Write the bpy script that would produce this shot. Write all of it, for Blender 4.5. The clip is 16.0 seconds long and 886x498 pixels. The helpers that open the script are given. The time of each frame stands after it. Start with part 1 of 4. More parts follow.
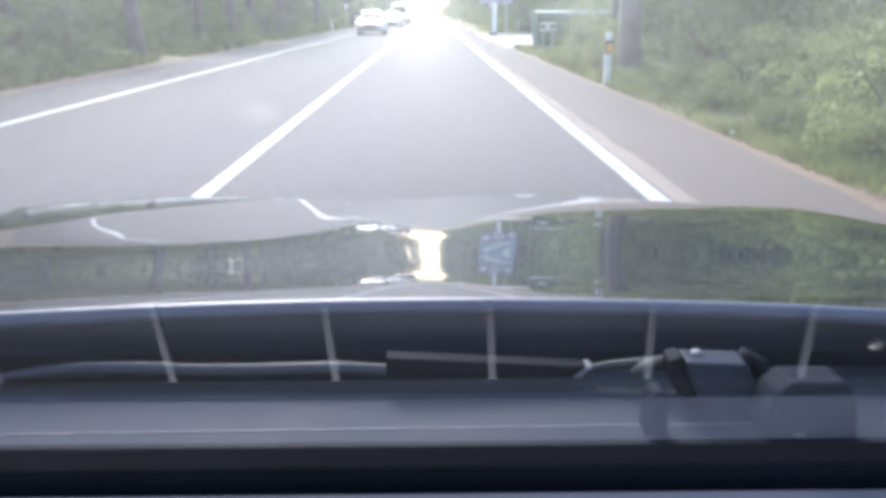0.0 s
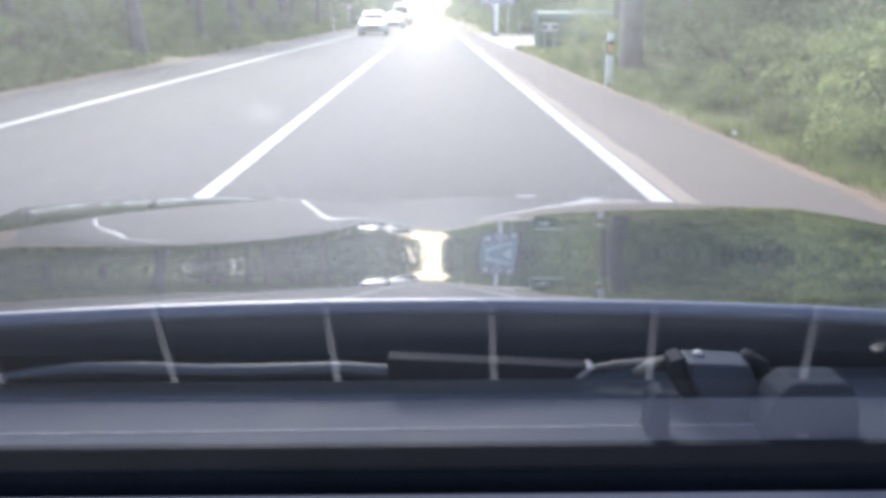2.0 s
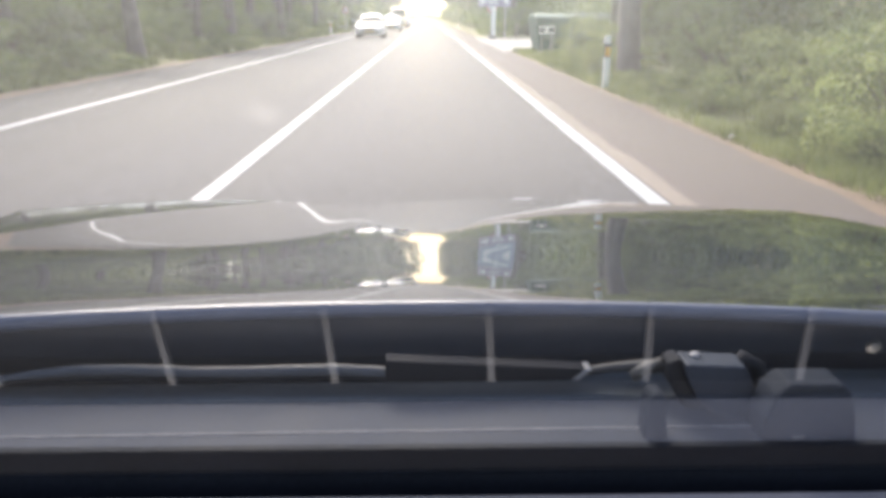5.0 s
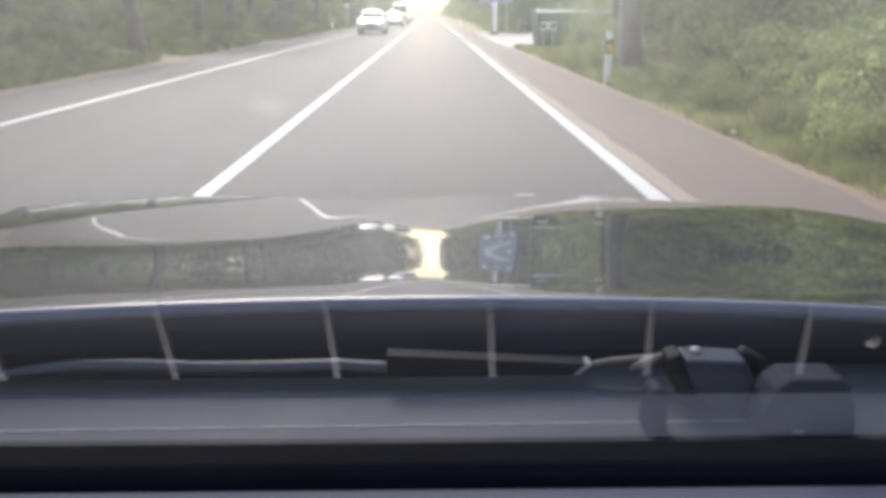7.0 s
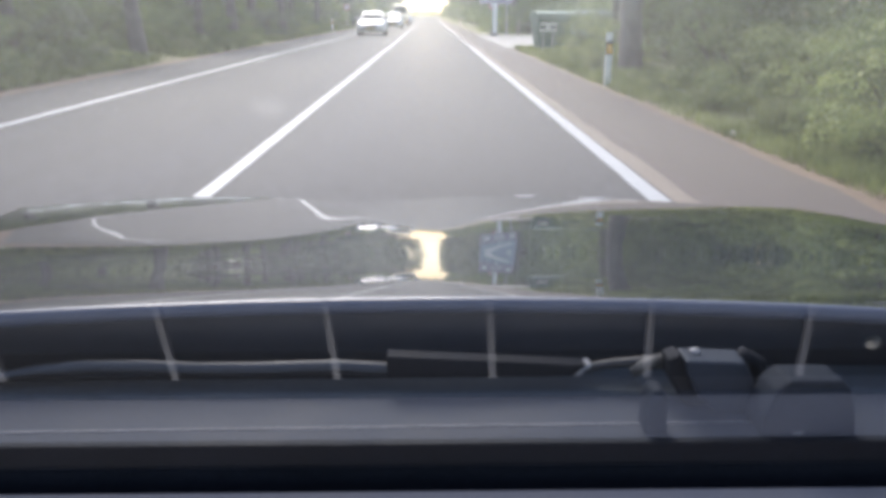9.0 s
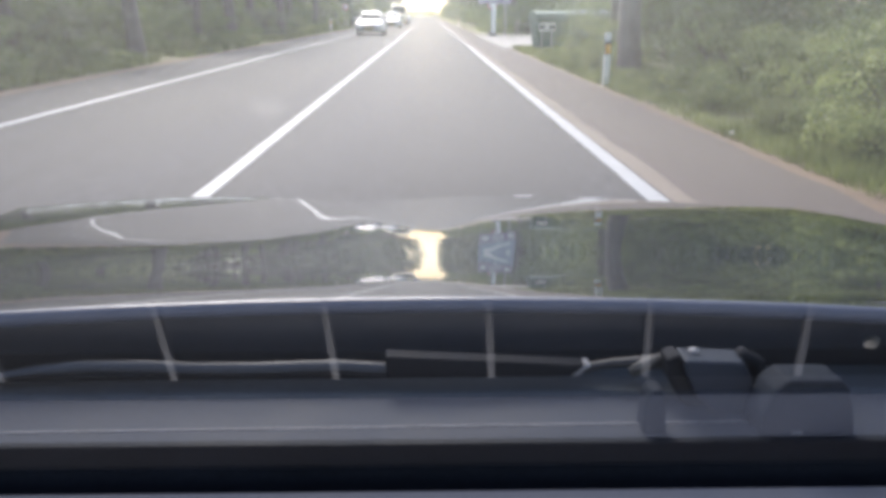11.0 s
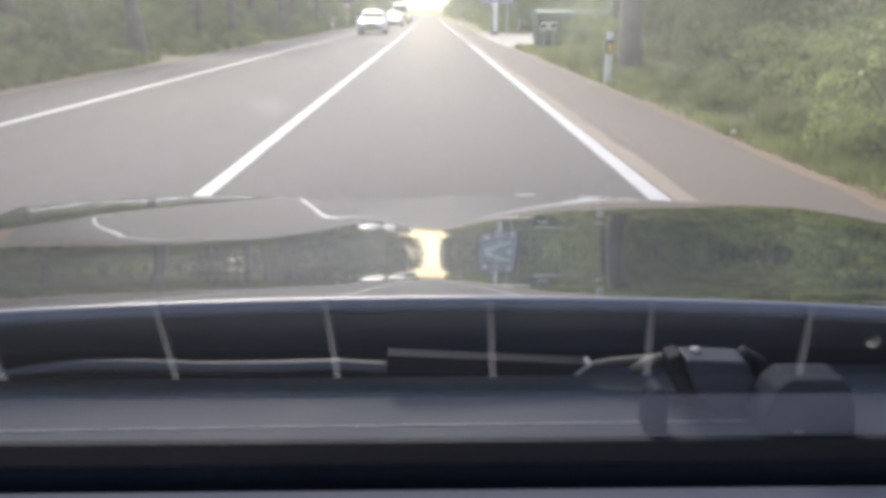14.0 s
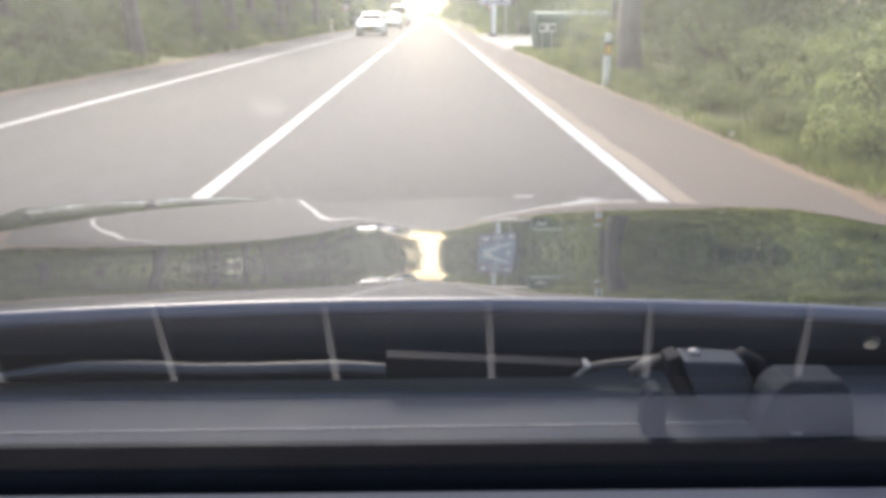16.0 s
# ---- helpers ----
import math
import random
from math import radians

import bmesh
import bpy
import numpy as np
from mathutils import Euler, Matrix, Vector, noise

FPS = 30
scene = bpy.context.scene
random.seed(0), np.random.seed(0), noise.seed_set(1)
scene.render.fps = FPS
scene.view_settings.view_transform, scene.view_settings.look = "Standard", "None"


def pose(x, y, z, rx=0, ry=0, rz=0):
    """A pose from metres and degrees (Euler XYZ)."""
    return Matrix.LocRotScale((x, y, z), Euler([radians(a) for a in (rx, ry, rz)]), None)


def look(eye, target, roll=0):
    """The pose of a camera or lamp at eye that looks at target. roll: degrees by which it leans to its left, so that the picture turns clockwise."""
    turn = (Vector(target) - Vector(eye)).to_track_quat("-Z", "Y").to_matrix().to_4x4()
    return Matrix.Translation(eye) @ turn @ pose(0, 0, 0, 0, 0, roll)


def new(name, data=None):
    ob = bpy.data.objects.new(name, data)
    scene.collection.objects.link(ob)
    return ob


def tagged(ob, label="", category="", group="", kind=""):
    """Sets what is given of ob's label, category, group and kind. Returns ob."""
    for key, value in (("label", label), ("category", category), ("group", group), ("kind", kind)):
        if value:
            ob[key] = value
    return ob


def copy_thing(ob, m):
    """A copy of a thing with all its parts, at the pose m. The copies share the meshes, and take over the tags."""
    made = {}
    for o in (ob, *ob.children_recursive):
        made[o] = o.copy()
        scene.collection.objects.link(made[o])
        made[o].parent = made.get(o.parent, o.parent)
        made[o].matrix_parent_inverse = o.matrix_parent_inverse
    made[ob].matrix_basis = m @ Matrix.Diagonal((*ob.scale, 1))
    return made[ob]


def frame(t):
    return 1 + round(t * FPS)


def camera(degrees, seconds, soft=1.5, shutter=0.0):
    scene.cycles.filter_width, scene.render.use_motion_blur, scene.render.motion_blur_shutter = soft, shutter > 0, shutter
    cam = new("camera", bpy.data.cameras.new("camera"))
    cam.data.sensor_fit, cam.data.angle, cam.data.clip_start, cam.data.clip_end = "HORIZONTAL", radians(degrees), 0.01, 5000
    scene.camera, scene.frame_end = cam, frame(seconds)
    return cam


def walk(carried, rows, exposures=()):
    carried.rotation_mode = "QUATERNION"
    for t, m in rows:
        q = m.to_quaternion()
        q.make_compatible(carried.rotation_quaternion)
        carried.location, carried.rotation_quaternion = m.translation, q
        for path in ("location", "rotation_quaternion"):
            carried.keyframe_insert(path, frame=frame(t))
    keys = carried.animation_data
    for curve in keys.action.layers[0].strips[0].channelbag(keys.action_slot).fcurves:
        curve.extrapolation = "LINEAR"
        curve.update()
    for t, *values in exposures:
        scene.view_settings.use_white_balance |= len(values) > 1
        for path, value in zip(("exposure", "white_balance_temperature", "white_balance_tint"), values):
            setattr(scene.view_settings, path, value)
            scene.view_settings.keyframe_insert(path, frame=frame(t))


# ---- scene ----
# the camera: fixed on the dashboard of a car that stands in its lane
cam = camera(60.0, 16.0, soft=4.4)
PATH = [
    (0.0, pose(0.0, 0.007, 1.29, 72.944, 0.0, -0.930)),
    (0.5, pose(0.0, 0.007, 1.29, 72.987, 0.0, -0.951)),
    (1.0, pose(0.0, 0.007, 1.29, 72.944, 0.0, -0.888)),
    (1.5, pose(0.0, 0.007, 1.29, 72.987, 0.0, -0.782)),
    (2.0, pose(0.0, 0.007, 1.29, 72.987, 0.0, -0.803)),
    (2.5, pose(0.0, 0.007, 1.29, 73.071, 0.0, -0.951)),
    (3.0, pose(0.0, 0.007, 1.29, 73.071, 0.0, -1.057)),
    (3.5, pose(0.0, 0.007, 1.29, 73.071, 0.0, -1.088)),
    (4.0, pose(0.0, 0.007, 1.29, 73.198, 0.0, -0.993)),
    (6.5, pose(0.0, 0.003, 1.29, 73.033, 0.0, -1.014)),
    (7.0, pose(0.0, 0.003, 1.29, 72.907, 0.0, -0.888)),
    (7.5, pose(0.0, 0.003, 1.29, 73.160, 0.0, -0.782)),
    (8.0, pose(0.0, 0.003, 1.29, 73.033, 0.0, -0.888)),
    (8.5, pose(0.0, 0.003, 1.29, 72.780, 0.0, -0.867)),
    (9.0, pose(0.0, 0.003, 1.29, 72.991, 0.0, -0.888)),
    (11.5, pose(0.0, 0.003, 1.29, 72.991, 0.0, -0.993)),
    (12.0, pose(0.0, 0.003, 1.29, 73.033, 0.0, -0.972)),
    (12.5, pose(0.0, 0.003, 1.29, 72.780, 0.0, -0.909)),
    (13.0, pose(0.0, 0.003, 1.29, 73.244, 0.0, -0.909)),
    (13.5, pose(0.0, 0.003, 1.29, 72.907, 0.0, -0.825)),
    (14.0, pose(0.0, 0.003, 1.29, 72.907, 0.0, -0.867)),
    (14.5, pose(0.0, 0.003, 1.29, 73.118, 0.0, -0.888)),
    (15.0, pose(0.0, 0.003, 1.29, 72.991, 0.0, -0.951)),
    (15.5, pose(0.0, 0.003, 1.29, 73.160, 0.0, -1.036)),
    (16.0, pose(0.0, 0.003, 1.29, 73.033, 0.0, -0.972)),
]
EXPOSURES = [
    (0.0, 1.84, 6076, 12),
    (0.5, 1.86, 6325, 12),
    (1.0, 1.84, 6275, 12),
    (1.5, 1.95, 6196, 12),
    (2.0, 1.80, 6161, 12),
    (2.5, 1.67, 6577, 12),
    (3.0, 1.55, 6974, 12),
    (3.5, 1.41, 7057, 12),
    (4.0, 1.53, 7205, 12),
    (6.5, 1.82, 6771, 12),
    (7.0, 1.53, 6903, 12),
    (7.5, 1.68, 6830, 12),
    (8.0, 1.65, 6767, 12),
    (8.5, 1.50, 6692, 12),
    (9.0, 1.35, 6480, 12),
    (11.5, 1.37, 6688, 12),
    (12.0, 1.40, 6980, 12),
    (12.5, 1.55, 6764, 12),
    (13.0, 1.34, 6622, 12),
    (14.0, 1.42, 6908, 12),
    (14.5, 1.48, 7380, 12),
    (15.0, 1.30, 7597, 12),
    (15.5, 1.48, 7647, 12),
    (16.0, 1.69, 7175, 12),
]
walk(cam, PATH, EXPOSURES)

# ---------------------------------------------------------------- light
SUN_AZ, SUN_EL = -15.0, 45.0       # degrees from the road's direction (to the right) and above the horizon
world = bpy.data.worlds.new("world")
scene.world = world
world.use_nodes = True
nt = world.node_tree
sky = nt.nodes.new("ShaderNodeTexSky")
sky.sky_type = "NISHITA"
sky.sun_disc = False
sky.sun_elevation = radians(SUN_EL)
sky.sun_rotation = radians(SUN_AZ)
sky.air_density, sky.dust_density, sky.ozone_density = 1.0, 1.5, 1.0
nt.links.new(sky.outputs[0], nt.nodes["Background"].inputs[0])
nt.nodes["Background"].inputs[1].default_value = 0.15

sun = new("sun", bpy.data.lights.new("sun", "SUN"))
sun.data.energy, sun.data.angle, sun.data.color = 2.6, radians(28), (1.0, 0.96, 0.9)
_a, _e = radians(SUN_AZ), radians(SUN_EL)
sun.matrix_world = look((0, 0, 20), (-math.sin(_a) * math.cos(_e) * 10, -math.cos(_a) * math.cos(_e) * 10, 20 - math.sin(_e) * 10))


# ---------------------------------------------------------------- materials
def mat(name, base, rough=0.6, metal=0.0, vary=0.25, scale=8.0, fine=60.0, bump=0.0, coat=0.0, tint=None, spec=0.5, streak=1.0, objvary=0.0, island=0.0):
    """A surface whose colour wanders at two scales, with fine relief."""
    m = bpy.data.materials.new(name)
    m.use_nodes = True
    n, l = m.node_tree.nodes, m.node_tree.links
    p = n["Principled BSDF"]
    p.inputs["Metallic"].default_value = metal
    p.inputs["Specular IOR Level"].default_value = spec
    p.inputs["Coat Weight"].default_value = coat
    p.inputs["Coat Roughness"].default_value = 0.01
    co = n.new("ShaderNodeTexCoord")
    mp = n.new("ShaderNodeMapping")
    mp.inputs["Scale"].default_value = (1, 1 / streak, 1)
    l.new(co.outputs["Object"], mp.inputs[0])
    a, b = n.new("ShaderNodeTexNoise"), n.new("ShaderNodeTexNoise")
    a.inputs["Scale"].default_value, b.inputs["Scale"].default_value = scale, fine
    a.inputs["Detail"].default_value, b.inputs["Detail"].default_value = 5, 3
    l.new(mp.outputs[0], a.inputs[0])
    l.new(mp.outputs[0], b.inputs[0])
    add = n.new("ShaderNodeMath")
    add.operation = "MULTIPLY_ADD"
    add.inputs[1].default_value = 0.5
    l.new(b.outputs[0], add.inputs[0])
    half = n.new("ShaderNodeMath")
    half.operation = "MULTIPLY"
    half.inputs[1].default_value = 0.5
    l.new(a.outputs[0], half.inputs[0])
    l.new(half.outputs[0], add.inputs[2])
    val = add.outputs[0]
    if objvary or island:
        inf = n.new("ShaderNodeObjectInfo") if objvary else n.new("ShaderNodeNewGeometry")
        r = n.new("ShaderNodeMath")
        r.operation = "MULTIPLY_ADD"
        r.inputs[1].default_value = objvary or island
        l.new(inf.outputs["Random" if objvary else "Random Per Island"], r.inputs[0])
        l.new(val, r.inputs[2])
        val = r.outputs[0]
    ramp = n.new("ShaderNodeValToRGB")
    lo = [c * (1 - vary) for c in base]
    hi = [min(1, c * (1 + vary)) for c in (tint or base)]
    ramp.color_ramp.elements[0].position, ramp.color_ramp.elements[1].position = 0.3, 0.7 + (objvary or island)
    ramp.color_ramp.elements[0].color, ramp.color_ramp.elements[1].color = (*lo, 1), (*hi, 1)
    l.new(val, ramp.inputs[0])
    l.new(ramp.outputs[0], p.inputs["Base Color"])
    rr = n.new("ShaderNodeMapRange")
    rr.inputs[3].default_value, rr.inputs[4].default_value = max(0.0, rough * 0.85), min(1.0, rough * 1.15)
    l.new(a.outputs[0], rr.inputs[0])
    l.new(rr.outputs[0], p.inputs["Roughness"])
    if bump:
        bp = n.new("ShaderNodeBump")
        bp.inputs["Strength"].default_value, bp.inputs["Distance"].default_value = 0.6, bump
        l.new(b.outputs[0], bp.inputs["Height"])
        l.new(bp.outputs[0], p.inputs["Normal"])
    return m


def leaf_mat(name, dark, light, through_light=0.36):
    m = bpy.data.materials.new(name)
    m.use_nodes = True
    n, l = m.node_tree.nodes, m.node_tree.links
    p = n["Principled BSDF"]
    p.inputs["Roughness"].default_value = 0.5
    p.inputs["Specular IOR Level"].default_value = 0.25
    g, o = n.new("ShaderNodeNewGeometry"), n.new("ShaderNodeObjectInfo")
    mix = n.new("ShaderNodeMath")
    mix.operation = "MULTIPLY_ADD"
    mix.inputs[1].default_value = 0.3
    h = n.new("ShaderNodeMath")
    h.operation = "MULTIPLY_ADD"
    h.inputs[1].default_value = 0.22
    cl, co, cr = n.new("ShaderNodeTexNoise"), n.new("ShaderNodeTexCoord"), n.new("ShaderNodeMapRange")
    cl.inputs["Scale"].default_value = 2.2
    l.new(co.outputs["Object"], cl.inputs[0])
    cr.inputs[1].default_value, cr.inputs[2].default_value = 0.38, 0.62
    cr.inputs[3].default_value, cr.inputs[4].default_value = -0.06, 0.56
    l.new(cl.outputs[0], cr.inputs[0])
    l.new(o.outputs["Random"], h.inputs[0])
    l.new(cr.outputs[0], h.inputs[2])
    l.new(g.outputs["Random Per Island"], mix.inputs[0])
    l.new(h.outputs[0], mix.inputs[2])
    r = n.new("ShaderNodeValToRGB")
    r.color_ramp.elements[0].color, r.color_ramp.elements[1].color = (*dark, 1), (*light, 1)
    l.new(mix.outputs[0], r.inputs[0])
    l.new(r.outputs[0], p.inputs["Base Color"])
    t = n.new("ShaderNodeBsdfTranslucent")
    l.new(r.outputs[0], t.inputs[0])
    s = n.new("ShaderNodeMixShader")
    s.inputs[0].default_value = through_light
    l.new(p.outputs[0], s.inputs[1])
    l.new(t.outputs[0], s.inputs[2])
    l.new(s.outputs[0], n["Material Output"].inputs[0])
    return m


PALE_SPOT = (-0.0171, 0.0866, 1.2805)      # a pale spot on the windscreen


def glass_mat(name, dust=0.0, tint=(1, 1, 1)):
    """A pane: clear, mirrored by Fresnel, with a patchy dust film that stands in for haze and glare."""
    m = bpy.data.materials.new(name)
    m.use_nodes = True
    n, l = m.node_tree.nodes, m.node_tree.links
    n.remove(n["Principled BSDF"])
    tr, gl, fr, mx = n.new("ShaderNodeBsdfTransparent"), n.new("ShaderNodeBsdfGlossy"), n.new("ShaderNodeFresnel"), n.new("ShaderNodeMixShader")
    tr.inputs[0].default_value = (*tint, 1)
    gl.inputs["Roughness"].default_value = 0.0
    fr.inputs[0].default_value = 1.5
    l.new(fr.outputs[0], mx.inputs[0])
    l.new(tr.outputs[0], mx.inputs[1])
    l.new(gl.outputs[0], mx.inputs[2])
    last = mx.outputs[0]
    if dust:
        a = n.new("ShaderNodeBsdfTranslucent")
        a.inputs[0].default_value = (0.8, 0.78, 0.74, 1)
        co, nz, rg, b = n.new("ShaderNodeTexCoord"), n.new("ShaderNodeTexNoise"), n.new("ShaderNodeMapRange"), n.new("ShaderNodeMixShader")
        nz.inputs["Scale"].default_value = 4.0
        nz.inputs["Detail"].default_value = 4
        l.new(co.outputs["Object"], nz.inputs[0])
        rg.inputs[1].default_value, rg.inputs[2].default_value = 0.3, 0.7
        rg.inputs[3].default_value, rg.inputs[4].default_value = dust * 0.6, dust * 1.4
        l.new(nz.outputs[0], rg.inputs[0])
        # haze put into the film: it thickens with height on the pane
        sp, hz, ml = n.new("ShaderNodeSeparateXYZ"), n.new("ShaderNodeMapRange"), n.new("ShaderNodeMath")
        l.new(co.outputs["Object"], sp.inputs[0])
        hz.interpolation_type = "SMOOTHSTEP"
        hz.inputs[1].default_value, hz.inputs[2].default_value = 1.256, 1.291
        hz.inputs[3].default_value, hz.inputs[4].default_value = 0.004, 1.0
        l.new(sp.outputs["Z"], hz.inputs[0])
        ml.operation = "MULTIPLY"
        l.new(rg.outputs[0], ml.inputs[0])
        l.new(hz.outputs[0], ml.inputs[1])
        ds, dm, dd = n.new("ShaderNodeVectorMath"), n.new("ShaderNodeMapRange"), n.new("ShaderNodeMath")
        ds.operation = "DISTANCE"
        ds.inputs[1].default_value = PALE_SPOT
        l.new(co.outputs["Object"], ds.inputs[0])
        dm.interpolation_type = "SMOOTHSTEP"
        dm.inputs[1].default_value, dm.inputs[2].default_value = 0.0, 0.003
        dm.inputs[3].default_value, dm.inputs[4].default_value = 0.055, 0.0
        l.new(ds.outputs["Value"], dm.inputs[0])
        l.new(ml.outputs[0], dd.inputs[0])
        l.new(dm.outputs[0], dd.inputs[1])
        l.new(dd.outputs[0], b.inputs[0])
        l.new(last, b.inputs[1])
        l.new(a.outputs[0], b.inputs[2])
        # rough refraction paints a glow round the bright sky gap
        rn, hm, fm, c = n.new("ShaderNodeBsdfRefraction"), n.new("ShaderNodeMapRange"), n.new("ShaderNodeMapRange"), n.new("ShaderNodeMixShader")
        rn.inputs["IOR"].default_value, rn.inputs["Roughness"].default_value = 1.07, 0.68
        hm.interpolation_type = "SMOOTHSTEP"
        hm.inputs[1].default_value, hm.inputs[2].default_value = 1.252, 1.294
        hm.inputs[4].default_value = 0.13
        fm.inputs[1].default_value, fm.inputs[2].default_value = 1.09, 1.17        # the painted veil thins towards the foot
        fm.inputs[3].default_value, fm.inputs[4].default_value = 0.0022, 0.0058
        l.new(sp.outputs["Z"], fm.inputs[0])
        l.new(fm.outputs[0], hm.inputs[3])
        l.new(sp.outputs["Z"], hm.inputs[0])
        l.new(hm.outputs[0], c.inputs[0])
        l.new(b.outputs[0], c.inputs[1])
        l.new(rn.outputs[0], c.inputs[2])
        last = c.outputs[0]
    l.new(last, n["Material Output"].inputs[0])
    return m


M_ASPHALT = mat("asphalt", (0.055, 0.0543, 0.0562), 0.82, spec=0.38, vary=0.7, scale=1.0, fine=90, bump=0.004, streak=30)
M_SHOULDER = mat("shoulder_asphalt", (0.09, 0.075, 0.067), 0.88, vary=0.25, scale=1.2, fine=80, bump=0.004, streak=4)
M_PAINT = mat("road_paint", (0.285, 0.296, 0.308), 0.6, vary=0.12, scale=3, fine=70, bump=0.001)
M_SILT = mat("pale_silt", (0.17, 0.142, 0.12), 0.9, vary=0.3, scale=2, fine=50, bump=0.003, streak=8)
M_DUST = mat("roadside_dust", (0.15, 0.108, 0.078), 0.95, vary=0.3, scale=2, fine=40, bump=0.01)
M_SOIL = mat("soil", (0.19, 0.14, 0.09), 0.95, vary=0.4, scale=0.6, fine=15, bump=0.03, tint=(0.15, 0.17, 0.07))
M_CONCRETE = mat("concrete", (0.27, 0.255, 0.23), 0.9, vary=0.15, scale=0.7, fine=25, bump=0.004)
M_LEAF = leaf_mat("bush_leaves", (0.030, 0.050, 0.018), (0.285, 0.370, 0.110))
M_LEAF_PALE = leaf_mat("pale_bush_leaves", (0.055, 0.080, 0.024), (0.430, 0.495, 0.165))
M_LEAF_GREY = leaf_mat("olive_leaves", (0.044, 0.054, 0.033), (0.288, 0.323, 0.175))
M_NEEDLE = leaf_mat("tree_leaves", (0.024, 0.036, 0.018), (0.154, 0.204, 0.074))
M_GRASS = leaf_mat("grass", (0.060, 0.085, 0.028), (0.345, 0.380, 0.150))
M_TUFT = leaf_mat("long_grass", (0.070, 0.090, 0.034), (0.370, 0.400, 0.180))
M_BARK = mat("bark", (0.17, 0.14, 0.12), 0.95, vary=0.45, scale=3, fine=22, bump=0.02)
M_STEM = mat("stems", (0.1, 0.075, 0.05), 0.9, vary=0.3)
M_CARPAINT = mat("dark_car_paint", (0.017, 0.019, 0.023), 0.35, vary=0.1, scale=3, fine=300, coat=1.0, spec=0.1)
# car paint made lighter and bluer, with the sky's sheen in the colour
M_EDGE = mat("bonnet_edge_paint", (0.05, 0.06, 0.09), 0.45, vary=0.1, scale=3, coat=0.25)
M_BLACKPLASTIC = mat("black_plastic", (0.022, 0.024, 0.028), 0.5, vary=0.25, scale=12, fine=200, bump=0.0006)
M_COWL = mat("grey_black_plastic", (0.013, 0.0195, 0.0305), 0.7, spec=0.3, vary=0.25, scale=10, fine=160, bump=0.0005)
M_SENSOR = mat("sensor_lens", (0.095, 0.092, 0.083), 0.4, vary=0.1)
M_SEAM = mat("pale_seam", (0.2, 0.2, 0.21), 0.6, vary=0.3, scale=30)
M_CAVITY = mat("dark_cavity", (0.02, 0.023, 0.031), 0.9, vary=0.2)
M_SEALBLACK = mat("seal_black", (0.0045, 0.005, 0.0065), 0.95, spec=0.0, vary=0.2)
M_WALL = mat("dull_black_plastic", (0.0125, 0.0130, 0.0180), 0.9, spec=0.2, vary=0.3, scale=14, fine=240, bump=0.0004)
M_STEP = mat("grey_well_plastic", (0.066, 0.077, 0.088), 0.8, spec=0.2, vary=0.25, scale=10, fine=160, bump=0.0005)
M_RUBBER = mat("rubber", (0.013, 0.015, 0.02), 0.8, spec=0.15, vary=0.25, scale=20)
M_SCUFFED = mat("scuffed_grey_plastic", (0.055, 0.055, 0.055), 0.6, vary=0.5, scale=60, fine=200)
M_CAP = mat("dark_pivot_plastic", (0.018, 0.026, 0.041), 0.65, spec=0.25, vary=0.2, scale=12, fine=200, bump=0.0004)
M_HINGE = mat("matt_black_plastic", (0.011, 0.0165, 0.0265), 0.8, spec=0.15, vary=0.25, scale=12, fine=200, bump=0.0005)
M_WIPER = mat("satin_black_metal", (0.015, 0.019, 0.027), 0.42, vary=0.15, scale=20, spec=0.8)
M_DASH = mat("grey_dashboard_plastic", (0.0245, 0.030, 0.046), 0.8, spec=0.2, vary=0.15, scale=14, fine=260, bump=0.0004)
M_DASHDARK = mat("dark_dashboard_plastic", (0.016, 0.017, 0.027), 0.7, vary=0.2, scale=14, fine=260, bump=0.0004)
M_VENTRIB = mat("vent_rib_plastic", (0.045, 0.046, 0.052), 0.65, spec=0.3, vary=0.1)
M_LINING = mat("roof_lining", (0.35, 0.34, 0.33), 0.95, vary=0.1, scale=20, fine=200)
M_SEAT = mat("seat_cloth", (0.05, 0.05, 0.055), 0.95, vary=0.3, scale=20, fine=150)
M_WINDSCREEN = glass_mat("windscreen_glass", dust=0.092)
M_WHITECAR = mat("white_car_paint", (0.66, 0.66, 0.66), 0.3, vary=0.04, coat=0.8)
M_SILVERCAR = mat("pale_blue_car_paint", (0.42, 0.52, 0.58), 0.35, vary=0.05, coat=0.7)
M_BLUECAR = mat("blue_car_paint", (0.09, 0.25, 0.48), 0.35, vary=0.06, coat=0.8)
M_CREAM = mat("cream_van_paint", (0.78, 0.72, 0.5), 0.35, vary=0.05, coat=0.6)
M_RED = mat("red_paint", (0.42, 0.06, 0.05), 0.4, vary=0.08, coat=0.4)
M_TYRE = mat("tyre_rubber", (0.02, 0.02, 0.02), 0.9, vary=0.2)
M_RIM = mat("wheel_alloy", (0.45, 0.45, 0.46), 0.35, metal=0.8, vary=0.1)
M_LAMP = mat("headlight_lens", (0.8, 0.8, 0.78), 0.1, vary=0.05, coat=1.0)
M_PLATE = mat("yellow_plate", (0.75, 0.55, 0.18), 0.5, vary=0.05)
M_WHITE = mat("white_plastic", (0.92, 0.9, 0.82), 0.5, vary=0.1, scale=6, fine=30)
M_AMBER = mat("amber_reflector", (0.75, 0.38, 0.03), 0.3, vary=0.1)
M_BLACK = mat("black_band", (0.02, 0.02, 0.02), 0.6, vary=0.2)
M_SIGNBLUE = mat("sign_blue_grey", (0.40, 0.46, 0.52), 0.5, vary=0.08)
M_SIGNBROWN = mat("sign_mauve", (0.30, 0.25, 0.33), 0.5, vary=0.08)
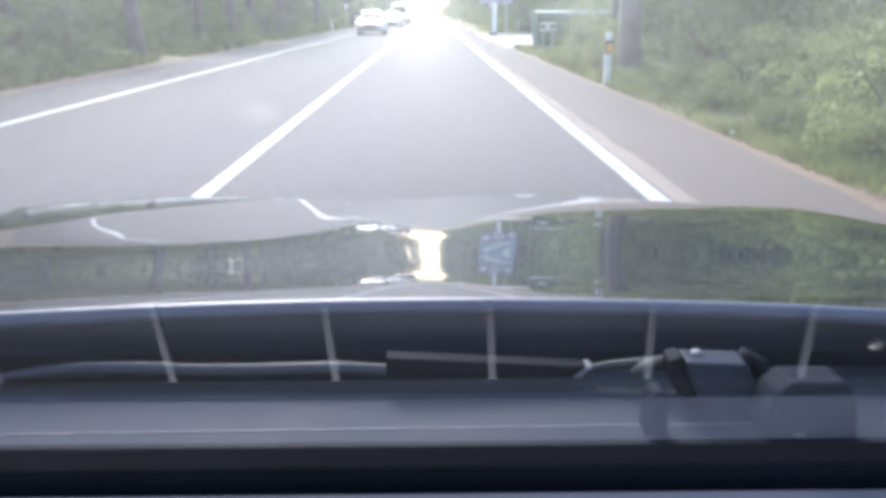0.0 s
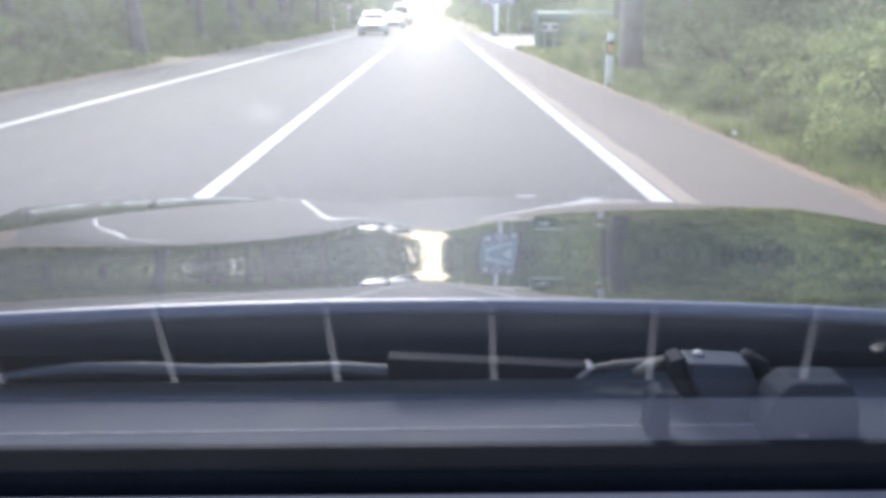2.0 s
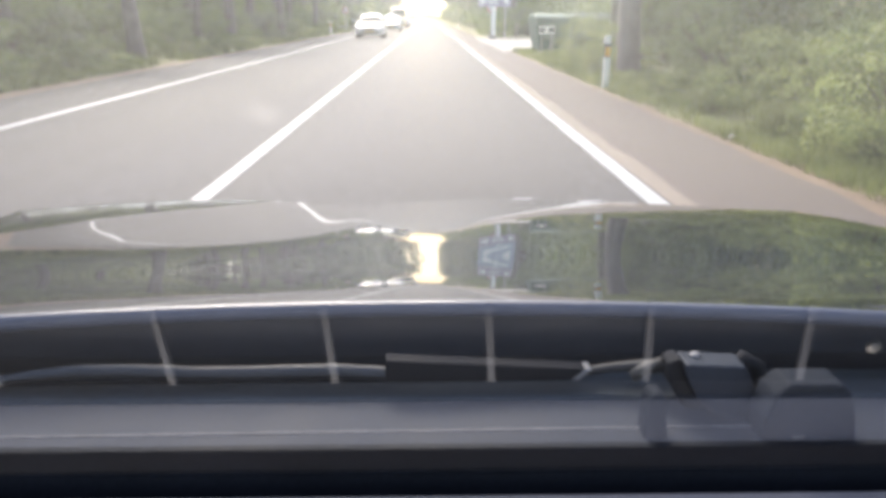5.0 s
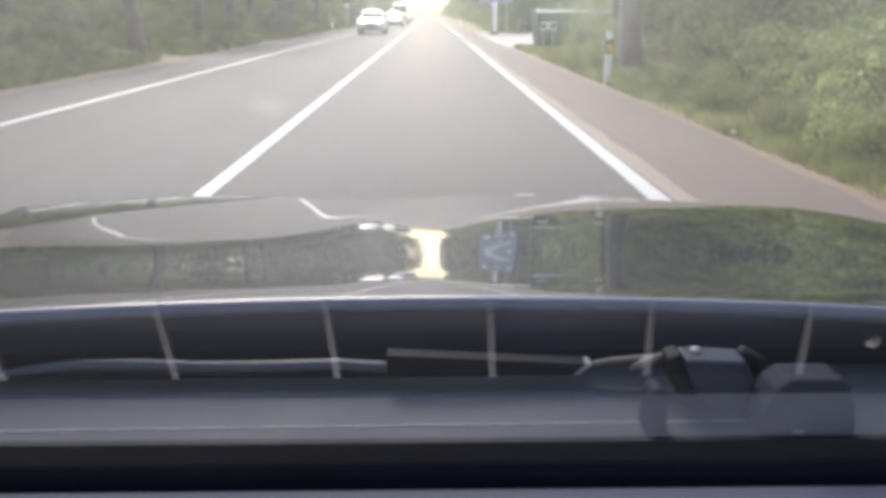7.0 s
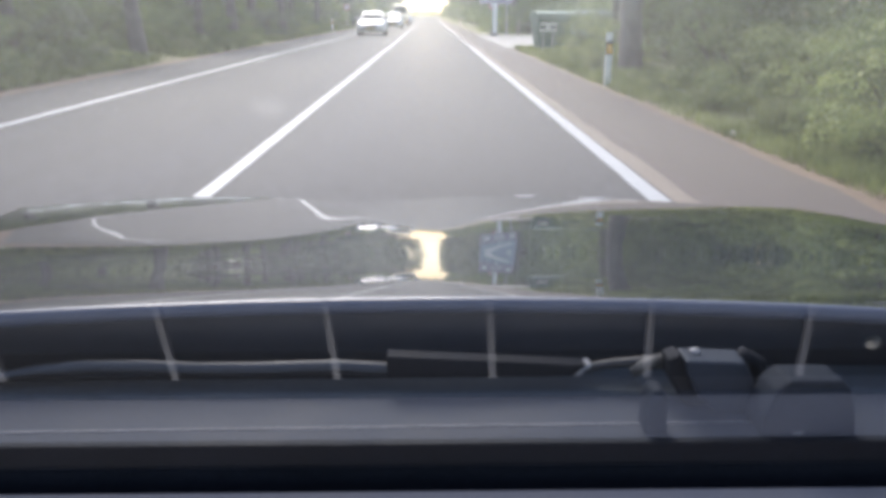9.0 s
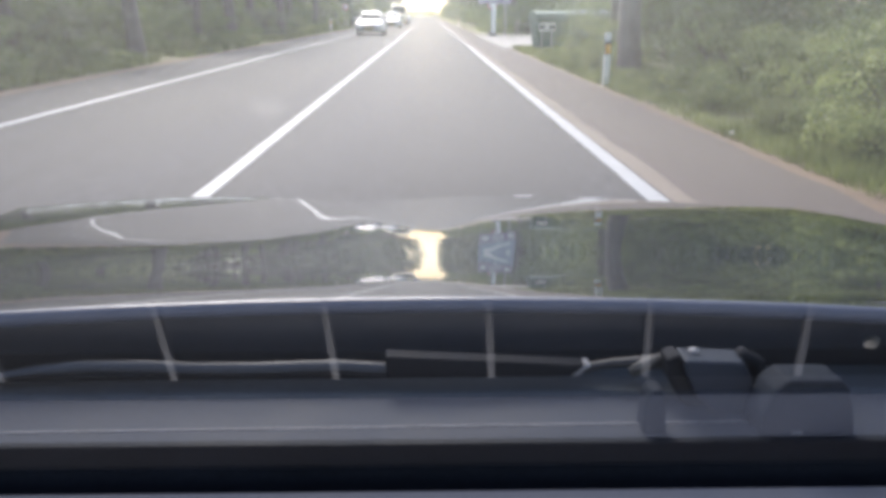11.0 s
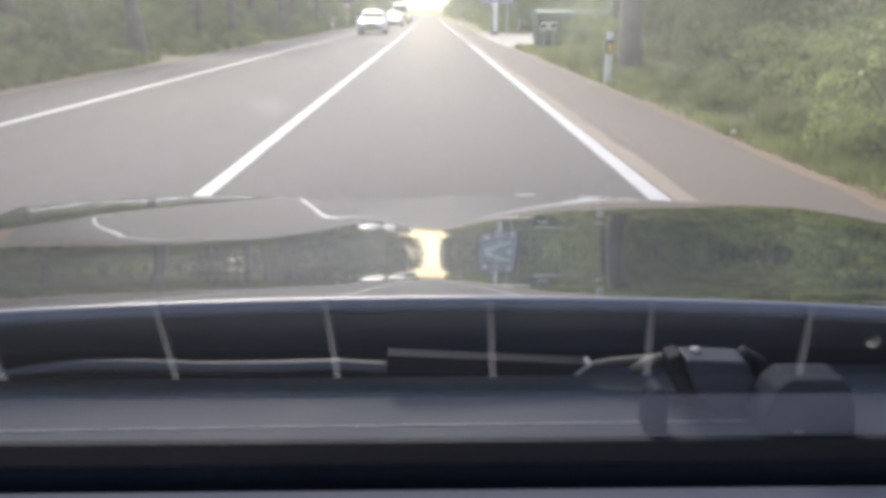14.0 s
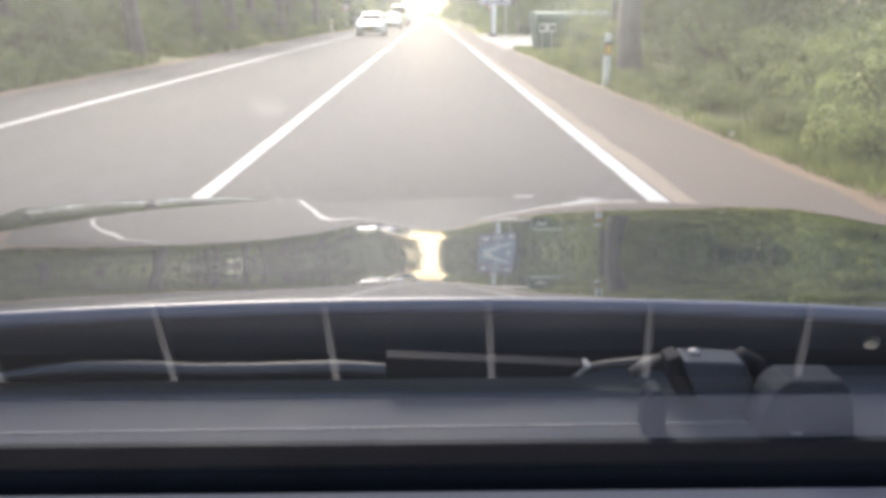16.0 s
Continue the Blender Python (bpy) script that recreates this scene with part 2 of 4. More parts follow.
M_GALV = mat("galvanised_steel", (0.5, 0.5, 0.5), 0.45, metal=0.5, vary=0.15)
M_BINGREEN = mat("green_bin_plastic", (0.05, 0.12, 0.08), 0.55, vary=0.15)
M_BINBLUE = mat("blue_bin_plastic", (0.06, 0.1, 0.25), 0.55, vary=0.15)
M_ROPE = mat("rope", (0.5, 0.46, 0.38), 0.95, vary=0.2, fine=120)
M_WOOD = mat("weathered_wood", (0.38, 0.34, 0.28), 0.9, vary=0.25, fine=40)


# ---------------------------------------------------------------- mesh helpers
def smooth(me):
    for f in me.polygons:
        f.use_smooth = True


def mesh_ob(name, verts, faces, material, parent=None, label="", soft=False):
    me = bpy.data.meshes.new(name)
    me.from_pydata([tuple(v) for v in verts], [], [tuple(f) for f in faces])
    me.materials.append(material)
    if soft:
        smooth(me)
    me.update()
    ob = new(name, me)
    if parent is not None:
        ob.parent = parent
    if label:
        ob["label"] = label
    return ob


def part(name, bm, material, parent, label="", soft=False):
    me = bpy.data.meshes.new(name)
    bmesh.ops.recalc_face_normals(bm, faces=bm.faces)
    bm.to_mesh(me)
    bm.free()
    me.materials.append(material)
    if soft:
        smooth(me)
    ob = new(name, me)
    if parent is not None:
        ob.parent = parent
    if label:
        ob["label"] = label
    return ob


def box(x0, x1, y0, y1, z0, z1, bevel=0.0, seg=2, bm=None):
    bm = bm or bmesh.new()
    made = bmesh.ops.create_cube(bm, size=1.0)["verts"]
    for v in made:
        v.co = Vector(((x0 + x1) / 2 + v.co.x * (x1 - x0), (y0 + y1) / 2 + v.co.y * (y1 - y0), (z0 + z1) / 2 + v.co.z * (z1 - z0)))
    if bevel:
        es = list({e for v in made for e in v.link_edges})
        bmesh.ops.bevel(bm, geom=es, offset=bevel, segments=seg, affect="EDGES", profile=0.5)
    return bm


def tube(points, radii, sides=8, bm=None):
    """A closed round tube along points."""
    bm = bm or bmesh.new()
    rings = []
    pts = [Vector(p) for p in points]
    for i, p in enumerate(pts):
        d = (pts[min(i + 1, len(pts) - 1)] - pts[max(i - 1, 0)]).normalized()
        u = d.cross(Vector((0.13, 0.91, 0.39))).normalized()
        w = d.cross(u)
        r = radii[i] if hasattr(radii, "__len__") else radii
        rings.append([bm.verts.new(p + r * (math.cos(2 * math.pi * k / sides) * u + math.sin(2 * math.pi * k / sides) * w)) for k in range(sides)])
    for a, b in zip(rings, rings[1:]):
        for k in range(sides):
            bm.faces.new((a[k], a[(k + 1) % sides], b[(k + 1) % sides], b[k]))
    bm.faces.new(rings[0])
    bm.faces.new(rings[-1])
    return bm


def prism(outline, x0, x1, axis="x", bevel=0.0, bm=None):
    """An outline of (a, b) pushed along an axis: x: (y, z), y: (x, z), z: (x, y)."""
    bm = bm or bmesh.new()
    put = {"x": lambda a, b, c: (c, a, b), "y": lambda a, b, c: (a, c, b), "z": lambda a, b, c: (a, b, c)}[axis]
    lo = [bm.verts.new(put(a, b, x0)) for a, b in outline]
    hi = [bm.verts.new(put(a, b, x1)) for a, b in outline]
    n = len(outline)
    fs = [bm.faces.new(lo), bm.faces.new(hi)]
    for i in range(n):
        fs.append(bm.faces.new((lo[i], lo[(i + 1) % n], hi[(i + 1) % n], hi[i])))
    bmesh.ops.recalc_face_normals(bm, faces=fs)
    if bevel:
        es = list({e for f in fs for e in f.edges})
        bmesh.ops.bevel(bm, geom=es, offset=bevel, segments=2, affect="EDGES", profile=0.5)
    return bm


def empty(name, m=None):
    ob = new(name)
    if m is not None:
        ob.matrix_basis = m
    return ob


# ---------------------------------------------------------------- ground and road
LINE_L, LINE_R, EDGE_L = -1.69, 1.65, -5.18
ROAD_L, ROAD_R = -7.1, 3.12
Y0, Y1 = -60.0, 460.0


def wavy_strip(name, xa, xb, y0, y1, z, material, step, jitter_a, jitter_b, seed, thick=0.03, kind="structure", label="", category=""):
    """A long slab along the road with slightly uneven edges."""
    rng = np.random.default_rng(seed)
    ys = np.arange(y0, y1 + step * 0.5, step)
    vs, fs = [], []
    for y in ys:
        a, b = xa + rng.uniform(-jitter_a, jitter_a), xb + rng.uniform(-jitter_b, jitter_b)
        vs += [(a, y, z - thick), (a, y, z), (b, y, z), (b, y, z - thick)]
    for i in range(len(ys) - 1):
        o = 4 * i
        for k in range(3):
            fs.append((o + k, o + k + 1, o + k + 5, o + k + 4))
    fs += [(0, 1, 2, 3), (4 * len(ys) - 1, 4 * len(ys) - 2, 4 * len(ys) - 3, 4 * len(ys) - 4)]
    ob = mesh_ob(name, vs, fs, material)
    return tagged(ob, label, category, kind=kind)


def ground_height(x, y):
    """Verges rise a little away from the road."""
    h = -0.03
    if x > 3.6:
        h += 0.25 * min(1.0, (x - 3.6) / 4) * min(1.0, max(0.0, (abs(y - 41.0) - 11.0) / 4))
    if x < -7.4:
        h += 0.3 * min(1.0, (-7.4 - x) / 5)
    return h


gx = [-3000, -400, -60, -30, -18, -14, -12, -10.5, -9.5, -8.5, -7.8, -7.4, -6.8, 0, 3.0, 3.6, 4.2, 5, 6, 7, 8, 10, 14, 20, 40, 80, 400, 3000]
gy = [-3000, -400, -80] + list(range(-40, 100, 2)) + list(range(100, 480, 20)) + [600, 1000, 3000]
gv = []
rng = np.random.default_rng(3)
for y in gy:
    for x in gx:
        flat = -7.5 < x < 3.7 or abs(x) > 50 or (x > 3 and 29 < y < 54)
        gv.append((x, y, ground_height(x, y) + (0 if flat else rng.uniform(-0.04, 0.05))))
gf = [(j * len(gx) + i, j * len(gx) + i + 1, (j + 1) * len(gx) + i + 1, (j + 1) * len(gx) + i) for j in range(len(gy) - 1) for i in range(len(gx) - 1)]
tagged(mesh_ob("ground", gv, gf, M_SOIL, soft=True), "brown earth verge with dry leaf litter", "ground", kind="structure")

wavy_strip("road", ROAD_L, LINE_R + 0.12, Y0, Y1, 0.0, M_ASPHALT, 4, 0.0, 0.0, 1, label="worn grey asphalt carriageway of two lanes", category="road")
wavy_strip("shoulder", LINE_R + 0.12, ROAD_R, Y0, Y1, -0.004, M_SHOULDER, 0.7, 0.0, 0.05, 2, label="paved brownish shoulder beside the carriageway", category="road")
wavy_strip("silt_strip", LINE_R + 0.10, LINE_R + 0.27, Y0, Y1, 0.002, M_SILT, 0.8, 0.0, 0.03, 9, thick=0.004, label="thin strip of pale silt beside the edge line", category="road")
wavy_strip("roadside_strip", ROAD_R - 0.1, 3.38, Y0, Y1, -0.014, M_DUST, 0.5, 0.0, 0.12, 4, label="strip of reddish dust along the asphalt", category="ground")
wavy_strip("roadside_strip", -7.75, ROAD_L + 0.1, Y0, Y1, -0.014, M_DUST, 0.6, 0.2, 0.0, 5, label="strip of reddish dust along the asphalt", category="ground")
for nm, xc, w, s in (("road_line", LINE_L, 0.13, 6), ("road_line", LINE_R, 0.15, 7), ("road_line", EDGE_L, 0.15, 8)):
    if xc == LINE_R:
        wavy_strip(nm, xc - w / 2, xc + w / 2, Y0, 34, 0.006, M_PAINT, 0.5, 0.004, 0.004, s, thick=0.005, label="solid white edge line painted on asphalt", category="road marking")
        for k in range(10):
            wavy_strip("road_dash", xc - w / 2, xc + w / 2, 35.2 + 1.9 * k, 36.2 + 1.9 * k, 0.006, M_PAINT, 0.5, 0.004, 0.004, s + k, thick=0.005, label="short white dash of the line across the junction", category="road marking")
        wavy_strip(nm, xc - w / 2, xc + w / 2, 54.5, Y1, 0.006, M_PAINT, 1.5, 0.004, 0.004, s, thick=0.005, label="solid white edge line painted on asphalt", category="road marking")
    else:
        wavy_strip(nm, xc - w / 2, xc + w / 2, Y0, Y1, 0.006, M_PAINT, 0.5, 0.004, 0.004, s, thick=0.005, label="solid white line painted on asphalt", category="road marking")


# ---------------------------------------------------------------- plants
def leaf_cloud(seed, lobes, n, size, lift=0.0):
    """n folded leaves spread over and into rounded lobes (x, y, z, rx, ry, rz)."""
    r = np.random.default_rng(seed)
    lobes = np.array(lobes, float)
    area = lobes[:, 3] * lobes[:, 5] + 0.02
    k = r.choice(len(lobes), n, p=area / area.sum())
    d = r.normal(size=(n, 3))
    d /= np.linalg.norm(d, axis=1)[:, None]
    d[:, 2] = np.where(d[:, 2] < -0.15, -d[:, 2], d[:, 2])
    rad = 1 - np.abs(r.normal(0, 0.12, n)) + r.normal(0, 0.05, n)
    c = lobes[k, :3] + d * lobes[k, 3:] * rad[:, None]
    c[:, 2] = np.maximum(c[:, 2], 0.02) + lift
    nor = d + r.normal(0, 0.36, (n, 3)) + (0, 0, 0.35)
    nor /= np.linalg.norm(nor, axis=1)[:, None]
    t = np.cross(nor, r.normal(size=(n, 3)))
    t /= np.linalg.norm(t, axis=1)[:, None]
    b = np.cross(nor, t)
    s = (size * r.uniform(0.6, 1.35, n))[:, None]
    v = np.empty((n, 4, 3))
    v[:, 0] = c - t * s * 0.5
    v[:, 1] = c + b * s * 0.3 + nor * s * 0.08
    v[:, 2] = c + t * s * 0.5 - nor * s * 0.1
    v[:, 3] = c - b * s * 0.3 + nor * s * 0.08
    i = np.arange(n)[:, None] * 4
    f = np.concatenate([i + [0, 1, 2], i + [0, 2, 3]])
    return v.reshape(-1, 3), f


def random_lobes(seed, width, height, count):
    """Clumps spread over a rounded mass, larger and fewer towards its heart."""
    r = np.random.default_rng(seed)
    out = []
    for k in range(count):
        s = r.uniform(0.2, 0.34) if k < 8 else r.uniform(0.1, 0.22)
        a, lift, far = r.uniform(0, 6.283), r.uniform(0.08, 0.95), r.uniform(0.15, 0.75) if k < 8 else r.uniform(0.65, 1.05)
        ring = 0.5 * width * far * math.sqrt(max(0.08, 1 - (lift * 0.92) ** 2))
        out.append((math.cos(a) * ring, math.sin(a) * ring, lift * height * 0.9, s * width * 0.8, s * width * 0.8, s * height * 0.8))
    return out


def make_bush(seed, width, height, n, size, material, label):
    thing = tagged(empty("bush"), label, "bush", "roadside bushes")
    v, f = leaf_cloud(seed, random_lobes(seed, width, height, 28), n, size)
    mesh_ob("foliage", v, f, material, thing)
    r = random.Random(seed)
    bm = bmesh.new()
    for _ in range(5):
        a, l = r.uniform(0, 6.28), height * r.uniform(0.5, 0.8)
        e = (math.cos(a) * width * 0.3, math.sin(a) * width * 0.3, l)
        tube([(0, 0, -0.15), (e[0] * 0.35, e[1] * 0.35, l * 0.5), e], [0.03, 0.02, 0.008], 5, bm)
    part("stems", bm, M_STEM, thing, "thin brown woody stems")
    return thing


def make_tree(seed, height, material, lean, label, n=1500):
    r = random.Random(seed)
    thing = tagged(empty("tree"), label, "tree", "roadside trees")
    top = (lean * height * 0.5, r.uniform(-0.3, 0.3), height * 0.75)
    mid = (lean * height * 0.16 + r.uniform(-.1, .1), r.uniform(-0.1, 0.1), height * 0.35)
    bm = tube([(0, 0, -0.25), (0.0, 0.0, 0.12), (mid[0] * 0.4, mid[1] * 0.4, height * 0.16), mid, top], [0.34, 0.25, 0.2, 0.16, 0.06], 10)
    lobes = [(top[0], top[1], height * 0.82, height * 0.17, height * 0.17, height * 0.15)]
    for k in range(9):
        a = k * 2.4 + r.uniform(-0.4, 0.4)
        z = height * r.uniform(0.36, 0.75)
        fr = (z / height - 0.35) / 0.4
        base = [mid[i] + (top[i] - mid[i]) * fr for i in range(3)]
        reach = height * r.uniform(0.14, 0.27)
        e = (base[0] + math.cos(a) * reach, base[1] + math.sin(a) * reach, base[2] + height * 0.07)
        tube([base, ((base[0] + e[0]) / 2, (base[1] + e[1]) / 2, base[2] + height * 0.02), e], [0.07, 0.045, 0.015], 6, bm)
        lobes.append((*e, height * r.uniform(0.09, 0.15), height * r.uniform(0.09, 0.15), height * r.uniform(0.07, 0.11)))
    part("trunk", bm, M_BARK, thing, "rough grey-brown trunk and limbs", soft=True)
    v, f = leaf_cloud(seed + 50, lobes, n, 0.24)
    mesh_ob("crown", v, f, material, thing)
    return thing


def quick_mesh(name, v, f, material):
    """A mesh of triangles from arrays."""
    me = bpy.data.meshes.new(name)
    me.vertices.add(len(v))
    me.vertices.foreach_set("co", np.asarray(v, np.float32).ravel())
    me.loops.add(3 * len(f))
    me.loops.foreach_set("vertex_index", np.asarray(f, np.int32).ravel())
    me.polygons.add(len(f))
    me.polygons.foreach_set("loop_start", np.arange(0, 3 * len(f), 3, dtype=np.int32))
    me.materials.append(material)
    me.update(calc_edges=True)
    return new(name, me)


def scatter(protos, spots):
    for proto, (x, y, s, a) in zip(protos, spots):
        m = pose(x, y, ground_height(x, y) - 0.03, 0, 0, a) @ Matrix.Diagonal((s, s, s, 1))
        ob = copy_thing(proto, m)
        ob.scale = (s, s, s)


BUSHES = [
    make_bush(11, 2.4, 1.7, 9000, 0.042, M_LEAF, "dense dark green roadside bush with small leaves"),
    make_bush(12, 2.0, 1.3, 7500, 0.042, M_LEAF_PALE, "light green leafy bush on the verge"),
    make_bush(13, 2.6, 2.1, 10500, 0.044, M_LEAF, "tall dark green bush growing over the verge"),
    make_bush(14, 2.2, 1.5, 8000, 0.042, M_LEAF_GREY, "grey-green olive bush with small leaves"),
    make_bush(15, 1.6, 0.8, 5500, 0.042, M_LEAF_PALE, "low light green weedy bush on the verge"),
]
FAR_MATERIALS = (M_LEAF, M_LEAF_GREY, M_LEAF_PALE)
far_clumps = {0: [], 1: [], 2: []}


def far_bush(kind, x, y, s):
    """One more bush for the hedge, which nobody could count."""
    seed = 200 + sum(len(c) for c in far_clumps.values())
    r = random.Random(seed)
    v, f = leaf_cloud(seed, random_lobes(seed % 17, 4.4, r.uniform(2.6, 3.4), 22), 1000 if y < 70 else 420, 0.17 if y < 70 else 0.36)
    far_clumps[kind].append((v * s + (x, y, ground_height(x, y)), f))


TREES = [
    make_tree(31, 8.5, M_NEEDLE, 0.05, "tall tree with grey bark and dark green crown"),
    make_tree(32, 9.5, M_NEEDLE, -0.08, "tall leaning tree with grey bark and green crown"),
    make_tree(33, 7.5, M_LEAF_GREY, 0.12, "roadside tree with rough trunk and grey-green crown"),
]
R = random.Random(5)


STANDING = [(4.45, 17.5), (5.3, 21.5), (-8.8, 24.0), (-9.2, 15.5), (5.6, 23.5), (-8.9, 36.0), (-8.7, 47.0), (6.1, 58.0)]     # trees whose trunks show from the road


def open_side(x, y):
    """The mouth of the side road and its forecourt stay free."""
    return (x > 3 and 25 < y < 54) or any(abs(x - a) < 1.0 and b - 2.6 < y < b + 0.5 for a, b in STANDING[:3:2])


spots, protos = [], []
for side, x_front in ((1, 4.75), (-1, -9.0)):
    y = 3.0
    while y < 70:
        x = x_front + side * R.uniform(-0.35, 0.5)
        if not open_side(x, y):
            spots.append((x, y, R.uniform(0.75, 1.1), R.uniform(0, 360)))
            protos.append(BUSHES[R.choice((0, 1, 2, 1, 4) if side > 0 else (0, 1, 3, 4, 4))])
        x = x_front + side * R.uniform(1.6, 2.4)
        if not open_side(x, y):
            spots.append((x, y + R.uniform(-.5, .5), R.uniform(1.0, 1.4), R.uniform(0, 360)))
            protos.append(BUSHES[R.choice((0, 2, 2, 3))])
        y += R.uniform(1.0, 1.5)
    y = 3.0
    while y < 44:
        x = (4.05 if side > 0 else -8.3) + side * R.uniform(-0.1, 0.3)
        if not open_side(x, y) and R.random() < (0.9 if side > 0 else 0.6):
            spots.append((x, y, R.uniform(0.35, 0.62), R.uniform(0, 360)))
            protos.append(BUSHES[R.choice((4, 4, 1, 0))])
        y += R.uniform(0.9, 1.6)
    y = -6.0
    while y < 285:
        for dx in (3.6, 7.0, 11.5):
            x = x_front + side * (dx + R.uniform(-0.5, 0.8))
            if y > 70 or not open_side(x, y):
                k = R.uniform(0.95, 1.3) * (1 + max(0, y - 20) / 130) * (1.6 if dx > 5 and y < 40 else 1) * (1.5 if dx > 10 else 1)
                far_bush(R.choice((0, 0, 1, 2) if y < 110 else (0, 0, 2, 1)), x + side * 2.1 * (k - 1.1), y, k)
        if y > 68:
            k = R.uniform(0.55, 0.9) * (1 + y / 300)
            far_bush(R.choice((0, 1, 2)), x_front + side * (R.uniform(0.2, 1.0) + 1.8 * (k - 0.7)), y, k)
        y += R.uniform(2.6, 3.8) if y < 70 else R.uniform(4, 6.5)
scatter(protos, spots)
for k in range(30):
    far_bush(k % 3, -45 + 3.1 * k, 440 + 6 * (k % 4), R.uniform(0.9, 1.3))
for kind, clumps in far_clumps.items():
    n0, vs, fs = 0, [], []
    for v, f in clumps:
        vs.append(v)
        fs.append(f + n0)
        n0 += len(v)
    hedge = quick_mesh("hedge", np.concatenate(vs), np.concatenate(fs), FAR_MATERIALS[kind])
    tagged(hedge, ("dark green", "grey-green", "light green")[kind] + " tangled bushes of the roadside wood", "hedge", kind="stuff")
spots, protos = [], []
for side, x_front in ((1, 6.2), (-1, -10.6)):
    y = 7.0
    while y < 285:
        x = x_front + side * R.uniform(-0.4, 3.0)
        if not open_side(x, y):
            spots.append((x + side * y * 0.003, y, R.uniform(0.8, 1.2) * (1 + y / 330), R.uniform(0, 360)))
            protos.append(R.choice(TREES))
        y += R.uniform(4, 8) if y < 120 else R.uniform(8, 14)
scatter(protos, spots)
for side, x in ((1, 5.4), (-1, -9.2)):        # slim trunks along the edge of the wood
    y = 6.0
    while y < 110:
        if not open_side(x, y):
            scatter([R.choice(TREES)], [(x + R.uniform(-0.3, 0.5) * side, y, R.uniform(0.7, 1.0), R.uniform(0, 360))])
        y += R.uniform(8.0, 14.0)
scatter([TREES[1], TREES[0], TREES[2], TREES[0]] * 2, [(x, y, 1.1, 70 * i) for i, (x, y) in enumerate(STANDING)])
# old trees added far ahead; crowns meet over the road, narrowing the mirrored sky
spots = [(side * 9.0 - 1.9 + R.uniform(-0.5, 0.5), y + R.uniform(-3, 3), R.uniform(1.7, 2.1), R.uniform(0, 360)) for y in range(196, 284, 14) for side in (-1, 1)]
scatter([R.choice(TREES) for _ in spots], spots)
for proto in BUSHES + TREES:        # the first ones stand deep in the wood
    proto.location = (R.uniform(16, 30), R.uniform(30, 120), 0.2)


def grass_patch(name, seed, n, x0, x1, y0, y1, h, label):
    r = np.random.default_rng(seed)
    x = r.uniform(x0, x1, n)
    y = y0 + (y1 - y0) * r.uniform(0, 1, n) ** 1.7
    keep = ~((x > 3) & (y > 31) & (y < 52)) & (np.sin(x * 2.1 + y * 0.9) + np.sin(y * 0.43 + 1) + r.normal(0, .7, n) > -0.6)
    x, y = x[keep], y[keep]
    n = len(x)
    z = np.array([ground_height(a, b) for a, b in zip(x, y)]) - 0.02
    a = r.uniform(0, 6.28, n)
    hh = h * r.uniform(0.4, 1.3, n)
    w = 0.0035 + 0.0004 * y
    v = np.empty((n, 3, 3))
    v[:, 0] = np.stack([x - np.cos(a) * w, y - np.sin(a) * w, z], 1)
    v[:, 1] = np.stack([x + np.cos(a) * w, y + np.sin(a) * w, z], 1)
    v[:, 2] = np.stack([x + r.normal(0, 0.35, n) * hh, y + r.normal(0, 0.35, n) * hh, z + hh], 1)
    f = np.arange(3 * n).reshape(-1, 3)
    tagged(mesh_ob(name, v.reshape(-1, 3), f, M_GRASS), label, "grass", kind="stuff")


grass_patch("grass", 41, 95000, 3.28, 4.9, 2, 44, 0.2, "fresh green grass and weeds along the verge")
grass_patch("grass", 42, 110000, -10.2, -7.6, 6, 80, 0.26, "patchy green grass on the far verge")


def make_tuft(seed, height, n):
    """Long arching blades that spring from one root."""
    r = np.random.default_rng(seed)
    thing = tagged(empty("grass_tuft"), "tall pale green grass tuft arching over the verge", "grass tuft", "grass tufts")
    v, f = [], []
    for _ in range(n):
        a, l, lean = r.uniform(0, 6.283), height * r.uniform(0.5, 1.1), r.uniform(0.12, 0.75)
        x0, y0 = r.normal(0, 0.13, 2)
        dx, dy, w = math.cos(a), math.sin(a), r.uniform(0.003, 0.006)
        for k in range(4):
            u = k / 3
            out, up = lean * l * u * u, l * (u - 0.35 * lean * u * u)
            for e in (-1, 1):
                v.append((x0 + dx * out - dy * w * e * (1 - 0.85 * u), y0 + dy * out + dx * w * e * (1 - 0.85 * u), up - 0.03))
        b = len(v) - 8
        f += [(b + 2 * k, b + 2 * k + 1, b + 2 * k + 3, b + 2 * k + 2) for k in range(3)]
    mesh_ob("blades", v, f, M_TUFT, thing)
    return thing


TUFTS = [make_tuft(61, 0.75, 420), make_tuft(62, 0.6, 360), make_tuft(63, 0.9, 460)]
spots = [(R.uniform(3.72, 4.15), y + R.uniform(-0.6, 0.6), R.uniform(0.6, 1.0), R.uniform(0, 360)) for y in (4.2, 5.6, 6.9, 8.0, 9.6, 11.4, 13.2, 15.5, 18.6, 21.8)]
spots += [(R.uniform(-8.4, -7.9), y + R.uniform(-0.8, 0.8), R.uniform(0.6, 1.0), R.uniform(0, 360)) for y in (12, 14.5, 18, 22, 27, 33)]
scatter([TUFTS[i % 3] for i in range(len(spots))], spots)
for proto in TUFTS:
    proto.location = (R.uniform(16, 24), R.uniform(12, 24), ground_height(20, 18))


# ---------------------------------------------------------------- the car that carries the camera
own = tagged(empty("car", pose(0, 0, 0)), "dark glossy car standing in the lane, bonnet mirroring the trees", "car")
